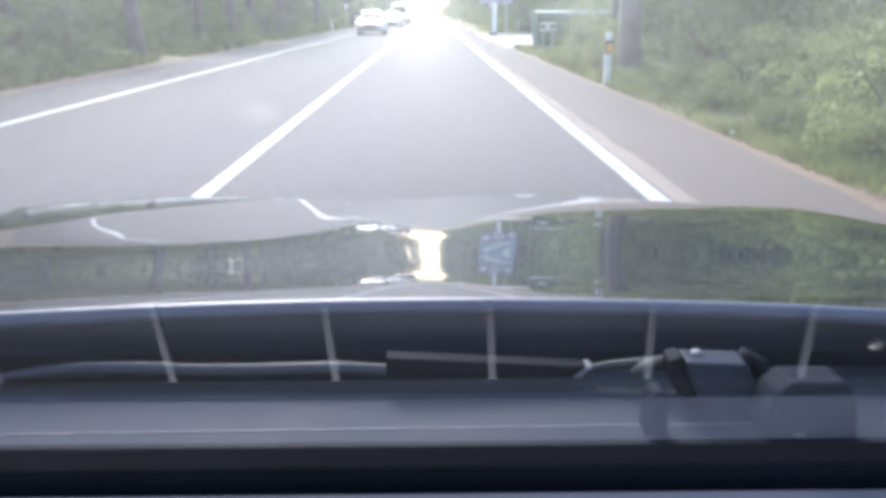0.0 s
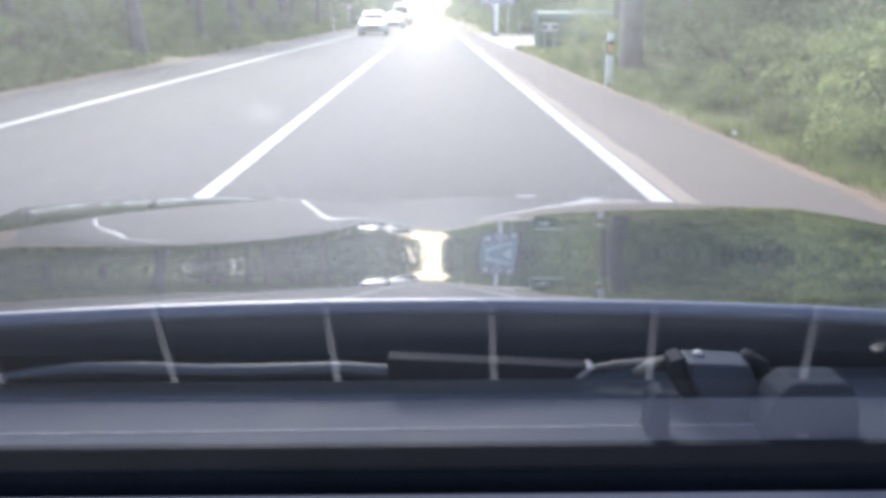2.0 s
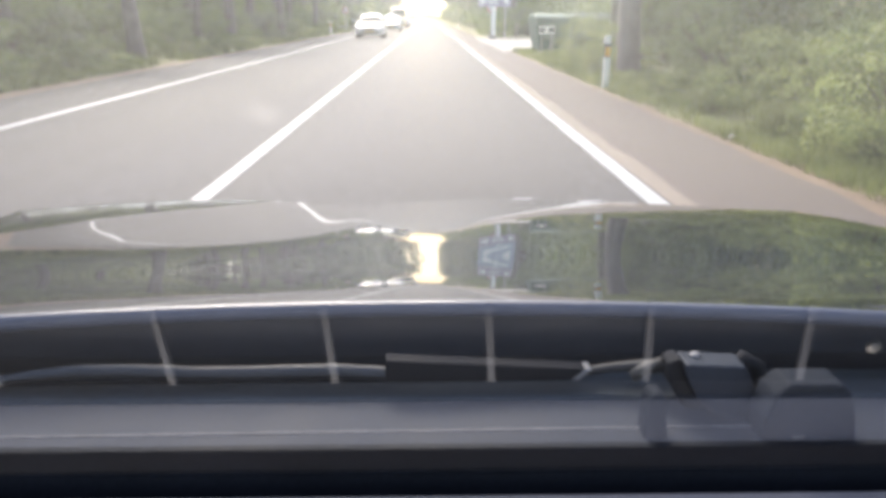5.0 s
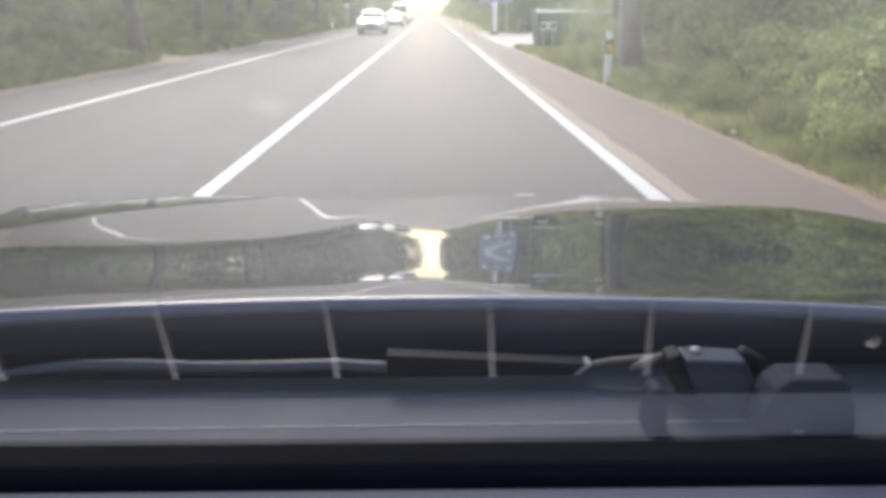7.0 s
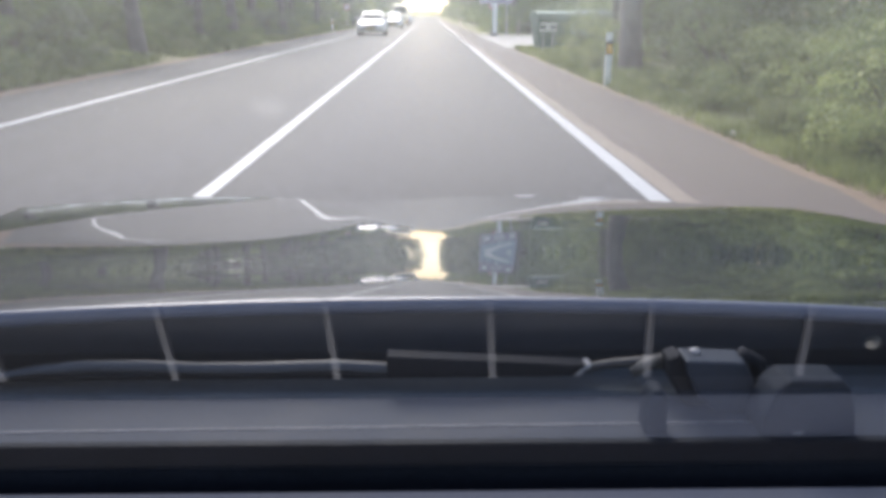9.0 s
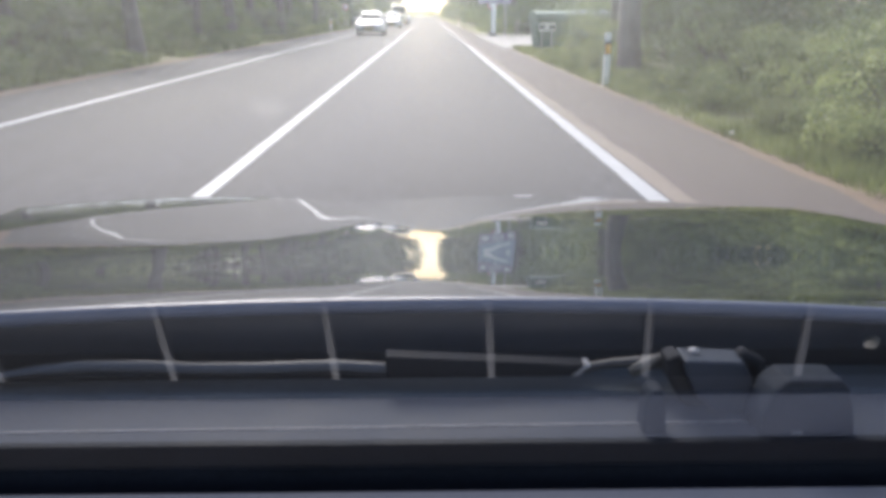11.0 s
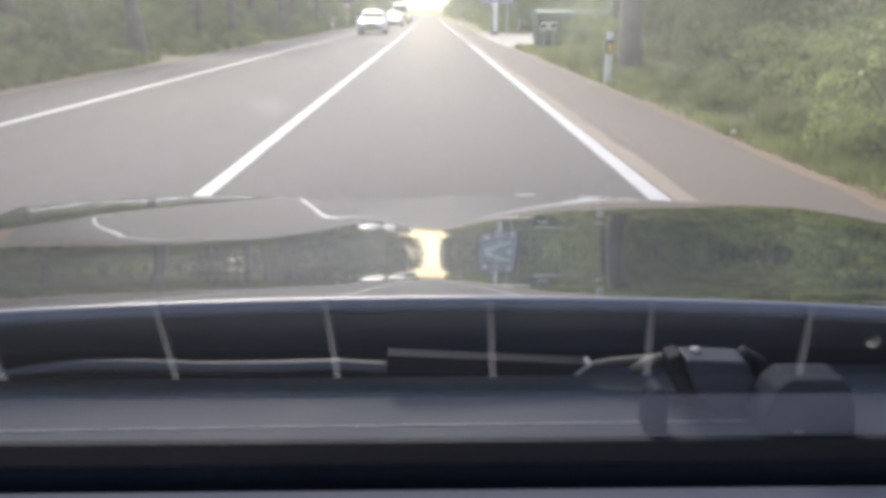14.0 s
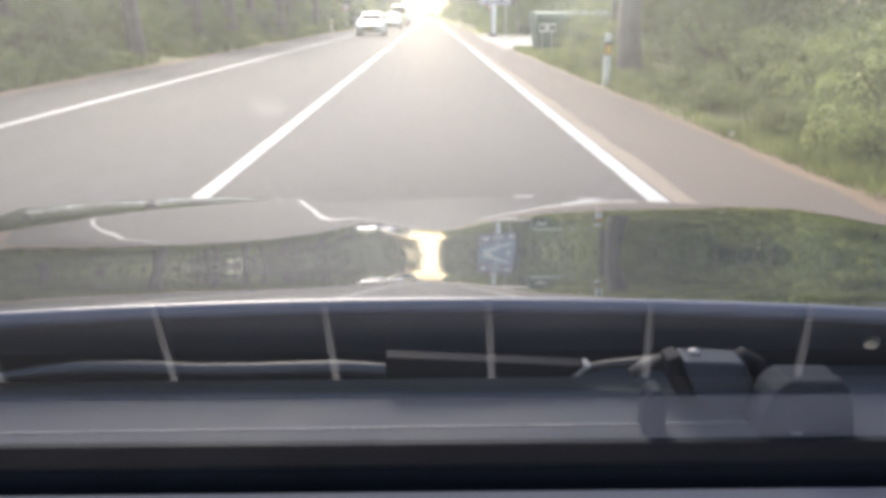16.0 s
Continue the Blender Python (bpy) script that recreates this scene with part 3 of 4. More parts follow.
# the bonnet is swept outwards from its rear edge along bearings from the lens; all angles in degrees.
# Two hollows and a crown over the driver's lamp decide how steeply the paint glances towards road, wood and sky.
BEARING = (-31, -24, -18, -13, -7, -2, 4, 8, 15, 22, 32)
NOSE_DIP = (12.1, 12.3, 12.45, 12.75, 13.3, 13.25, 13.0, 12.95, 12.95, 12.85, 12.4)      # where the nose falls away
NOSE_TURN = (-3.8, -3.4, -6.4, -7.4, -7.6, -6.0, -5.2, -5.6, -6.2, -6.6, -8.0)           # how far below level it mirrors
BROW_TURN = (-4.2, -3.7, -6.2, -6.0, -4.8, -2.2, -2.4, -4.2, -5.4, -6.3, -8.0)           # the same just before the brow of the hollow
HEEL_DIP = (17.6, 18.45, 19.0, 19.3, 19.45, 19.15, 19.55, 19.85, 19.75, 19.2, 18.1)         # foot of the hollow, near the glass
HOLLOW_TURN = (2.8, 3.4, 5.0, 5.0, 3.4, 2.1, 2.1, 2.8, 2.6, 1.6, 0.6)                    # how far above level its middle mirrors
BROW_BEARING = (-30, -25, -19.5, -13.5, -9.7, -7.5, -5.8, -3.6, -0.9, 1.2, 2.9, 5.1, 8.1, 12.8, 18.4, 32)
BROW_DIP = (15.0, 15.45, 15.75, 15.9, 15.7, 15.4, 15.0, 15.1, 15.5, 15.6, 15.1, 14.7, 14.3, 13.9, 13.45, 12.65)
EYE_Z = 1.29


def rear_edge(x):
    return 0.782 - 0.16 * x * x


def rear_height(x):
    return 0.9945 - 0.006 * x * x


def mirror_turn(bearing, dips):
    """How far above or below level the paint mirrors, for each dip below the horizon on a bearing."""
    nose, turn, step, heel, high = (float(np.interp(bearing, BEARING, t)) for t in (NOSE_DIP, NOSE_TURN, BROW_TURN, HEEL_DIP, HOLLOW_TURN))
    brow = max(nose + 0.08, float(np.interp(bearing, BROW_BEARING, BROW_DIP)))
    verge = -math.degrees(math.atan((0.128 if bearing < 0 else 0.27) * math.sin(radians(abs(bearing)))))
    crown = float(np.interp(bearing, (-31, -24, -17, -11), (1.1, 0.8, 0.45, 0)))
    knots = [(nose, turn)]
    if crown > 0.05:
        knots = [(nose, 13.0), (nose + crown * 0.3, 8.0), (nose + crown * 0.75, 2.5), (nose + crown, -0.5), (nose + crown * 1.3, turn)]
    if brow - 0.7 > knots[-1][0] + 0.1:
        knots.append((brow - 0.7, step))
    knots.append((brow, verge))
    for i in range(1, 17):
        knots.append((brow + (heel - brow) * i / 16, verge + (high - verge) * (1 - (i / 8 - 1) ** 2)))
    knots.append((21.5, -9.0))
    return np.interp(dips, [k[0] for k in knots], [k[1] for k in knots])


BONNET_ROWS = 150
HALF_WIDTH = 0.945
NOSE_Y = 1.96
NEAR = 0.84            # how near to the lens the rear edge lies
pv, pf = [], []
xs = np.linspace(-0.62, 0.62, 181)
for x in xs:
    px, py, pz = NEAR * x, NEAR * rear_edge(x), NEAR * (rear_height(x) - EYE_Z)
    bearing, reach = math.degrees(math.atan2(px, py)), math.hypot(px, py)
    dip0, dip1 = math.degrees(math.atan2(-pz, reach)), float(np.interp(bearing, BEARING, NOSE_DIP))
    dips = np.linspace(dip0, dip1, BONNET_ROWS + 1)
    mids = (dips[1:] + dips[:-1]) / 2
    turn = sum(mirror_turn(bearing + o, mids) for o in (-0.9, -0.45, 0.0, 0.45, 0.9)) / 5
    brow = float(np.interp(bearing, BROW_BEARING, BROW_DIP))
    fade = np.clip((brow - 0.4 - mids) / 1.3, 0.0, 1.0) if bearing < -4 else np.clip((brow - mids) / 0.7, 0.0, 1.0)
    sn, cs = math.sin(radians(bearing)), math.cos(radians(bearing))
    nose_y = NOSE_Y - 0.10 * min(1.0, abs(bearing) / 30.0) ** 2
    low, high = -4.0, 9.0
    side = min(1.0, max(0.0, (26.0 - abs(bearing)) / 10.0))
    for _ in range(30):                     # bend the front part until the nose ends on one even line
        bend = (low + high) / 2 * side - 0.3 * (1 - side)
        glance = np.radians(np.maximum(2.0, (mids + turn + bend * fade) / 2))
        dist = math.hypot(reach, pz) * np.exp(np.concatenate([[0.0], np.cumsum(radians(dips[0] - dips[1]) / np.tan(glance))]))
        if dist[-1] * math.cos(radians(dip1)) * cs > nose_y:
            low = (low + high) / 2
        else:
            high = (low + high) / 2
    col = [(d * math.cos(radians(p)) * sn, d * math.cos(radians(p)) * cs, EYE_Z - d * math.sin(radians(p))) for d, p in zip(dist, dips)]
    out, fall = [], 0.0
    for q in col:
        if abs(q[0]) > HALF_WIDTH or fall:          # the wing turns down at the side of the car
            fall += 0.004
            out.append((math.copysign(HALF_WIDTH + min(0.012, fall), q[0]), out[-1][1] + 0.0005, out[-1][2] - 0.004))
        else:
            out.append(q)
    y, z, ex = out[-1][1], out[-1][2], out[-1][0]
    for dy, dz in ((0.02, 0.007), (0.025, 0.014), (0.022, 0.028), (0.012, 0.04), (0.004, 0.05)):
        y, z = y + dy, z - dz
        out.append((ex, y, z))
    pv += out
nr = BONNET_ROWS + 6
for i in range(len(xs) - 1):
    for j in range(nr - 1):
        pf.append((i * nr + j, (i + 1) * nr + j, (i + 1) * nr + j + 1, i * nr + j + 1))
mesh_ob("bonnet", pv, pf, M_CARPAINT, own, "glossy dark bonnet with shallow hollows mirroring road and trees", soft=True)
NOSE = {round(float(x), 4): pv[i * nr + BONNET_ROWS] for i, x in enumerate(xs)}
xs = np.linspace(-1.03, 1.03, 113)
nx = len(xs)

# rolled rear edge of the bonnet
ev, ef = [], []
sect = [(0.004, 0.0), (0.001, 0.0035), (-0.004, 0.004), (-0.009, 0.001), (-0.0108, -0.004), (-0.0105, -0.0095), (-0.005, -0.013), (0.004, -0.011)]
for x in xs:
    zc = rear_height(x)
    for a, b in sect:
        ev.append((x, rear_edge(x) + a, zc + b))
ns = len(sect)
for i in range(nx - 1):
    for k in range(ns):
        ef.append((i * ns + k, i * ns + (k + 1) % ns, (i + 1) * ns + (k + 1) % ns, (i + 1) * ns + k))
mesh_ob("bonnet_edge", ev, ef, M_EDGE, own, "rolled rear edge of the bonnet, sky sheen put into its blue-grey", soft=True)

# cowl below the windscreen and the dark well behind it
COWL = [(0.634, 0.872), (0.636, 0.892), (0.646, 0.8985), (0.735, 0.902), (0.80, 0.897), (0.825, 0.888), (0.83, 0.86), (0.90, 0.84), (0.90, 0.80), (0.634, 0.80)]
part("cowl_panel", prism(COWL, -0.74, 0.74, bevel=0.003), M_COWL, own, "dark plastic cowl panel under the windscreen", soft=False)
part("cowl_step", prism([(0.735, 0.899), (0.735, 0.9035), (0.737, 0.9045), (0.800, 0.9045), (0.800, 0.899)], -0.74, 0.74), M_STEP, own, "dull grey step along the cowl")
part("cowl_seam", prism([(-0.70, 0.668), (-0.2, 0.675), (0.335, 0.6815), (0.335, 0.6830), (-0.2, 0.6765), (-0.70, 0.6695)], 0.895, 0.9010, axis="z"), M_SEAM, own, "thin pale seam along the cowl")
part("bonnet_bulkhead", box(-0.9, 0.9, 0.80, 0.82, 0.82, 0.974), M_CAVITY, own, "dark bulkhead below the bonnet edge")

# wiper: blade, spring cover, arm and pivot cap
wiper = part("wiper_arm", tube([(0.140, 0.755, 0.922), (0.168, 0.755, 0.926), (0.193, 0.754, 0.931), (0.223, 0.752, 0.934), (0.262, 0.748, 0.935)], [0.003, 0.005, 0.005, 0.006, 0.009], 8), M_BLACKPLASTIC, own, "black wiper arm resting in the cowl", soft=True)
bx = np.linspace(-0.50, -0.048, 40)
bv, bf = [], []
for x in bx:
    u = (x - 0.012) / 0.000611 + 784
    v = float(np.interp(u, [-60, 0, 60, 150, 250, 350, 450, 600, 690], [664, 653, 642, 632, 632, 637, 637, 634, 640]))
    zt = 0.931 - (v - 640) * 0.00064
    h = 0.014 if u > 150 else 0.006 + 0.008 * max(0, (u + 60) / 210)
    for dy, dz in ((0.0, 0.0), (0.005, -0.001), (0.012, -h * 0.5), (0.012, -h), (-0.003, -h), (-0.006, -h * 0.6)):
        bv.append((x, 0.757 + dy, zt + dz))
for i in range(len(bx) - 1):
    for k in range(6):
        bf.append((i * 6 + k, i * 6 + (k + 1) % 6, (i + 1) * 6 + (k + 1) % 6, (i + 1) * 6 + k))
mesh_ob("wiper_blade", bv, bf, M_WIPER, wiper, "curved black wiper blade with a worn bright rim", soft=True)
part("wiper_lip", tube([(-0.47, 0.757, 0.915), (-0.35, 0.757, 0.916), (-0.2, 0.757, 0.916), (-0.05, 0.757, 0.917), (0.16, 0.757, 0.918)], 0.003, 6), M_RUBBER, wiper, "black rubber lip")
part("blade_cover", prism([(-0.048, 0.9435), (0.165, 0.932), (0.150, 0.919), (-0.048, 0.921)], 0.748, 0.768, axis="y", bevel=0.0015), M_RUBBER, wiper, "flat black cover over the blade's middle")
# pale chip added as the highlight on the cover's end
part("end_clip", prism([(0.1655, 0.9335), (0.172, 0.931), (0.158, 0.918), (0.1505, 0.9185)], 0.747, 0.767, axis="y", bevel=0.002), M_SEAM, wiper, "pale end of the cover, a painted highlight")
part("pivot_cap", prism([(0.2545, 0.9585), (0.3150, 0.9560), (0.3210, 0.9450), (0.3330, 0.9150), (0.3345, 0.8990), (0.3200, 0.8960), (0.2900, 0.9020), (0.2700, 0.9200), (0.2590, 0.9400)], 0.70, 0.735, axis="y", bevel=0.0025), M_CAP, wiper, "smooth dark pivot cap")
# small pale stud added as the highlight on the cap
part("pivot_nut", tube([(0.270, 0.722, 0.9575), (0.270, 0.722, 0.9605), (0.270, 0.722, 0.9625)], [0.006, 0.006, 0.003], 10), M_SEAM, wiper, "small pale stud on the cap, a painted highlight", soft=True)
part("pivot_collar", prism([(0.2410, 0.9530), (0.2540, 0.9585), (0.2585, 0.9400), (0.2695, 0.9195), (0.2895, 0.9010), (0.3330, 0.8920), (0.2875, 0.8880), (0.2600, 0.9050), (0.2450, 0.9300)], 0.715, 0.742, axis="y", bevel=0.0025), M_RUBBER, wiper, "black rubber collar round the pivot")
part("arm_root", tube([(0.212, 0.742, 0.925), (0.226, 0.743, 0.934), (0.245, 0.744, 0.940)], [0.006, 0.007, 0.007], 8), M_SCUFFED, wiper, "scuffed root of the wiper arm", soft=True)
part("hose_cover", prism([(0.206, 0.897), (0.208, 0.938), (0.213, 0.945), (0.222, 0.945), (0.227, 0.938), (0.229, 0.897)], 0.662, 0.690, axis="y", bevel=0.003), M_HINGE, own, "narrow black plastic cover beside the pivot")
part("hinge_cover", prism([(0.318, 0.897), (0.319, 0.920), (0.328, 0.945), (0.341, 0.9565), (0.392, 0.9565), (0.401, 0.947), (0.408, 0.925), (0.412, 0.897)], 0.658, 0.698, axis="y", bevel=0.003), M_HINGE, own, "dark plastic hinge cover in the cowl")
part("scuff", box(0.349, 0.360, 0.6565, 0.6585, 0.9005, 0.9030, 0.0005), M_SEAM, own, "pale scuff on the hinge cover")
part("hose", tube([(0.318, 0.742, 0.93), (0.332, 0.745, 0.943), (0.345, 0.745, 0.936), (0.348, 0.742, 0.90)], 0.011, 8), M_RUBBER, own, "short rubber hose", soft=True)

# windscreen
RAKE = radians(36)
BASE_Y, BASE_Z = 0.62, 0.893


def on_glass(x, s):
    """A point of the windscreen, s metres up from its foot."""
    return (x, BASE_Y - s * math.cos(RAKE), BASE_Z + s * math.sin(RAKE))


S_TOP = 0.93
glass = mesh_ob("windscreen", [on_glass(0.72, 0), on_glass(-0.72, 0), on_glass(-0.60, S_TOP), on_glass(0.60, S_TOP)], [(3, 2, 1, 0)], M_WINDSCREEN, own, "clear windscreen with a thin dusty film and painted haze")
glass.visible_shadow = False
for s in (-1, 1):
    part("pillar", tube([(s * 0.745, 0.66, 0.87), on_glass(s * 0.68, 0.5), on_glass(s * 0.625, S_TOP + 0.03)], [0.035, 0.035, 0.035], 8), M_BLACKPLASTIC, own, "black windscreen pillar", soft=True)

# dashboard: pale ledge by the glass, dark vent slot with pale ribs, dark top towards the cabin
dash = part("dashboard", prism([(0.595, 0.884), (0.5386, 0.885), (0.535, 0.875), (0.535, 0.83), (0.598, 0.83)], -0.71, 0.71, bevel=0.0015), M_DASH, own, "grey plastic ledge along the windscreen")
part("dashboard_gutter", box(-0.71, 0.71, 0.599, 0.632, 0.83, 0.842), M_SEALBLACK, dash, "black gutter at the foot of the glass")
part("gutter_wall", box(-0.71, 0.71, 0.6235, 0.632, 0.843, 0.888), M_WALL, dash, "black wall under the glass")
part("vent_slot", box(-0.71, 0.71, 0.432, 0.534, 0.84, 0.85), M_CAVITY, dash, "black demister slot")
part("dashboard_top", prism([(0.431, 0.884), (0.431, 0.83), (-0.05, 0.70), (-0.10, 0.72), (-0.09, 0.80), (0.0, 0.858), (0.2, 0.88)], -0.71, 0.71, bevel=0.004), M_DASHDARK, own, "dark dashboard top")
for k in range(-4, 5):
    x = 0.0517 + 0.1315 * k - 0.0007 * max(0, -k) ** 3
    if abs(x) < 0.7:
        lean = 0.0052 + 0.017 * x
        part("vent_rib", prism([(x - 0.0033, 0.517), (x + 0.0033, 0.517), (x - lean + 0.0033, 0.4325), (x - lean - 0.0033, 0.4325)], 0.880, 0.8855, axis="z", bevel=0.001), M_VENTRIB, dash, "pale rib across the demister slot")
part("light_sensor", tube([(0.366, 0.479, 0.8835), (0.366, 0.479, 0.886), (0.366, 0.479, 0.8875)], [0.0065, 0.0065, 0.004], 12), M_SENSOR, dash, "small round light sensor", soft=True)
part("sensor_stalk", tube([(0.366, 0.479, 0.849), (0.366, 0.479, 0.8834)], 0.0003, 6), M_CAVITY, dash)
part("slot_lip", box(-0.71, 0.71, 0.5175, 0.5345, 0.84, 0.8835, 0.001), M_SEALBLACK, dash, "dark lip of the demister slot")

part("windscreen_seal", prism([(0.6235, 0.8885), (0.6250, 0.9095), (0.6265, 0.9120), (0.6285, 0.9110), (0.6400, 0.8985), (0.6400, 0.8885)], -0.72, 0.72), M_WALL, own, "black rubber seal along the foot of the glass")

# the front of the car in its true size, as far from the lens as it stands
LENS = Vector((0, 0, 1.29))


def resize(ob, k):
    m = Matrix.Translation(LENS * (1 - k)) @ Matrix.Diagonal((k, k, k, 1))
    ob.matrix_basis = m @ ob.matrix_basis


for ob in own.children:
    if ob.name != "bonnet":
        resize(ob, NEAR if ob.name.startswith("bonnet") else 0.80)

for tilt, half in ((6.9, 0.024), (12.2, 0.034)):
    nx_, ny_, nz_ = min(NOSE.values(), key=lambda p: abs(math.degrees(math.atan2(p[0], p[1])) - tilt))
    part("trim_clip", box(nx_ - half, nx_ + half, ny_ - 0.012, ny_ - 0.002, nz_ - 0.003, nz_ + 0.003, 0.0015), M_SEAM, own, "small pale trim clip on the bonnet's front edge")

# roof, cabin and body, which close the car round the camera
part("roof", prism([(-0.13, 1.425), (-0.4, 1.50), (-1.0, 1.55), (-1.8, 1.50), (-2.1, 1.43), (-2.1, 1.40), (-1.8, 1.465), (-1.0, 1.515), (-0.4, 1.465), (-0.13, 1.40)], -0.62, 0.62, bevel=0.008), M_CARPAINT, own)
part("roof_lining", prism([(-0.13, 1.393), (-0.4, 1.455), (-1.0, 1.505), (-1.8, 1.455), (-1.8, 1.445), (-1.0, 1.495), (-0.4, 1.445), (-0.13, 1.383)], -0.60, 0.60), M_LINING, own, "pale cloth roof lining")
SIDE = [(1.75, 0.38), (1.78, 0.66), (1.5, 0.82), (0.70, 0.95), (0.5, 0.97), (-2.1, 1.0), (-2.25, 0.8), (-2.25, 0.38)]
for s in (-1, 1):
    part("body_side", prism(SIDE, s * 0.85, s * 0.94, bevel=0.012), M_CARPAINT, own)
    part("roof_pillar", tube([(s * 0.86, -0.75, 0.97), (s * 0.64, -0.75, 1.52)], 0.04, 6), M_CARPAINT, own)
    part("roof_pillar", tube([(s * 0.86, -2.05, 0.97), (s * 0.64, -1.9, 1.46)], 0.06, 6), M_CARPAINT, own)
    for y in (1.0, -1.5):
        w = part("wheel", tube([(s * 0.74, y, 0.33), (s * 0.76, y, 0.33), (s * 0.92, y, 0.33), (s * 0.94, y, 0.33)], [0.29, 0.33, 0.33, 0.29], 28), M_TYRE, own, "black tyre", soft=True)
        part("rim", tube([(s * 0.935, y, 0.33), (s * 0.95, y, 0.33)], [0.21, 0.19], 20), M_RIM, w, "alloy rim")
    part("seat", box(s * 0.36 - 0.25, s * 0.36 + 0.25, -0.95, -0.40, 0.40, 0.60, 0.05, 3), M_SEAT, own, "dark cloth front seat", soft=True)
    part("seat_back", prism([(-0.93, 0.55), (-1.12, 1.2), (-1.02, 1.22), (-0.8, 0.57)], s * 0.36 - 0.24, s * 0.36 + 0.24, bevel=0.03), M_SEAT, own, "dark cloth seat back", soft=True)
part("car_floor", box(-0.80, 0.80, -2.2, 0.9, 0.24, 0.30), M_SEAT, own)
part("tail", prism([(-2.1, 1.42), (-2.25, 0.95), (-2.28, 0.38), (-2.2, 0.38), (-2.18, 0.95), (-2.05, 1.40)], -0.80, 0.80, bevel=0.01), M_CARPAINT, own)
part("front_bumper", prism([(1.96, 0.69), (2.09, 0.65), (2.13, 0.37), (2.03, 0.3), (1.69, 0.32), (1.74, 0.68)], -0.80, 0.80, bevel=0.02), M_CARPAINT, own, soft=False)


# ---------------------------------------------------------------- roadside things
def delineator(x, y, s=1.0):
    post = tagged(empty("marker_post", pose(x, y, ground_height(x, y) - 0.05, 0, 0, 12)), "white plastic marker post with amber reflector on the verge", "marker post", "marker posts")
    part("post", prism([(-0.06, -0.045), (0.06, -0.045), (0.05, 0.03), (0.0, 0.055), (-0.05, 0.03)], -0.1, 0.72, axis="z", bevel=0.006), M_WHITE, post)
    part("band", prism([(-0.061, -0.046), (0.061, -0.046), (0.051, 0.031), (0.0, 0.056), (-0.051, 0.031)], 0.64, 0.9, axis="z", bevel=0.006), M_BLACK, post, "black band")
    part("cap", prism([(-0.06, -0.045), (0.06, -0.045), (0.05, 0.03), (0.0, 0.055), (-0.05, 0.03)], 0.86, 1.04, axis="z", bevel=0.01), M_WHITE, post)
    part("reflector", box(-0.05, 0.05, -0.056, -0.045, 0.66, 0.84, 0.004), M_AMBER, post, "amber reflector")
    return post


delineator(3.32, 14.75)
delineator(3.5, 95.0)
delineator(-7.6, 62.0)


def disc(cx, cz, y, r0, r1, depth, bm=None, n=28):
    bm = bm or bmesh.new()
    rows = []
    for r, yy in ((r0, y), (r1, y), (r1, y + depth), (r0, y + depth)):
        rows.append([bm.verts.new((cx + max(r, 0.001) * math.cos(6.28318 * k / n), yy, cz + max(r, 0.001) * math.sin(6.28318 * k / n))) for k in range(n)])
    for a, b in ((0, 1), (1, 2), (2, 3), (3, 0)):
        for k in range(n):
            bm.faces.new((rows[a][k], rows[a][(k + 1) % n], rows[b][(k + 1) % n], rows[b][k]))
    return bm


def round_sign(x, y, height, label):
    s = tagged(empty("road_sign", pose(x, y, ground_height(x, y) - 0.05)), label, "road sign")
    part("pole", tube([(0, 0.04, -0.2), (0, 0.04, height + 0.25)], 0.03, 10), M_GALV, s, "thin grey steel pole", soft=True)
    part("plate", disc(0, height, 0.0, 0, 0.24, 0.012), M_WHITE, s, "white disc")
    part("rim", disc(0, height, -0.006, 0.22, 0.31, 0.02), M_RED, s, "red rim")
    part("symbol", box(-0.11, -0.02, -0.01, -0.001, height - 0.09, height + 0.09, 0.003), M_BLACK, s, "dark symbol")
    part("symbol", box(0.02, 0.11, -0.01, -0.001, height - 0.09, height + 0.09, 0.003), M_RED, s, "red symbol")
    return s


round_sign(4.15, 53.0, 1.95, "round red-rimmed traffic sign on a steel pole")
round_sign(-7.9, 76.0, 2.0, "round red-rimmed traffic sign on a far pole")

board = tagged(empty("direction_sign", pose(3.95, 49.0, 0.0)), "pale blue and mauve direction board on a white pole", "direction sign")
part("pole", tube([(0, 0.1, -0.3), (0.0, 0.1, 0.0), (0.02, 0.1, 3.4)], [0.13, 0.12, 0.10], 12), M_WHITE, board, "thick white pole", soft=True)
part("foot", prism([(-0.3, -0.1), (0.2, -0.1), (0.2, 0.3), (-0.3, 0.3)], -0.2, 0.22, axis="z", bevel=0.03), M_CONCRETE, board, "concrete foot")
part("side_pole", tube([(0.72, 0.1, -0.3), (0.72, 0.1, 3.2)], 0.04, 8), M_GALV, board, "thin steel pole")
part("panel", box(-0.95, 1.05, 0.0, 0.03, 2.62, 3.4, 0.01), M_SIGNBLUE, board, "pale blue panel")
brown = part("panel", box(-0.95, 1.05, -0.01, 0.03, 1.9, 2.58, 0.01), M_SIGNBROWN, board, "mauve-brown panel with white rim")
for z0, z1, x0, x1 in ((1.92, 1.95, -0.92, 1.02), (2.53, 2.56, -0.92, 1.02), (1.95, 2.53, -0.92, -0.89), (1.95, 2.53, 0.99, 1.02)):
    part("rim", box(x0, x1, -0.016, -0.009, z0, z1), M_WHITE, brown, "white rim")
for x0, x1, z0, z1 in ((-0.8, -0.5, 2.1, 2.4), (-0.35, 0.45, 2.28, 2.38), (-0.35, 0.3, 2.1, 2.2), (0.6, 0.9, 2.1, 2.4)):
    part("lettering", box(x0, x1, -0.018, -0.009, z0, z1), M_WHITE, brown, "plain white bars of lettering")
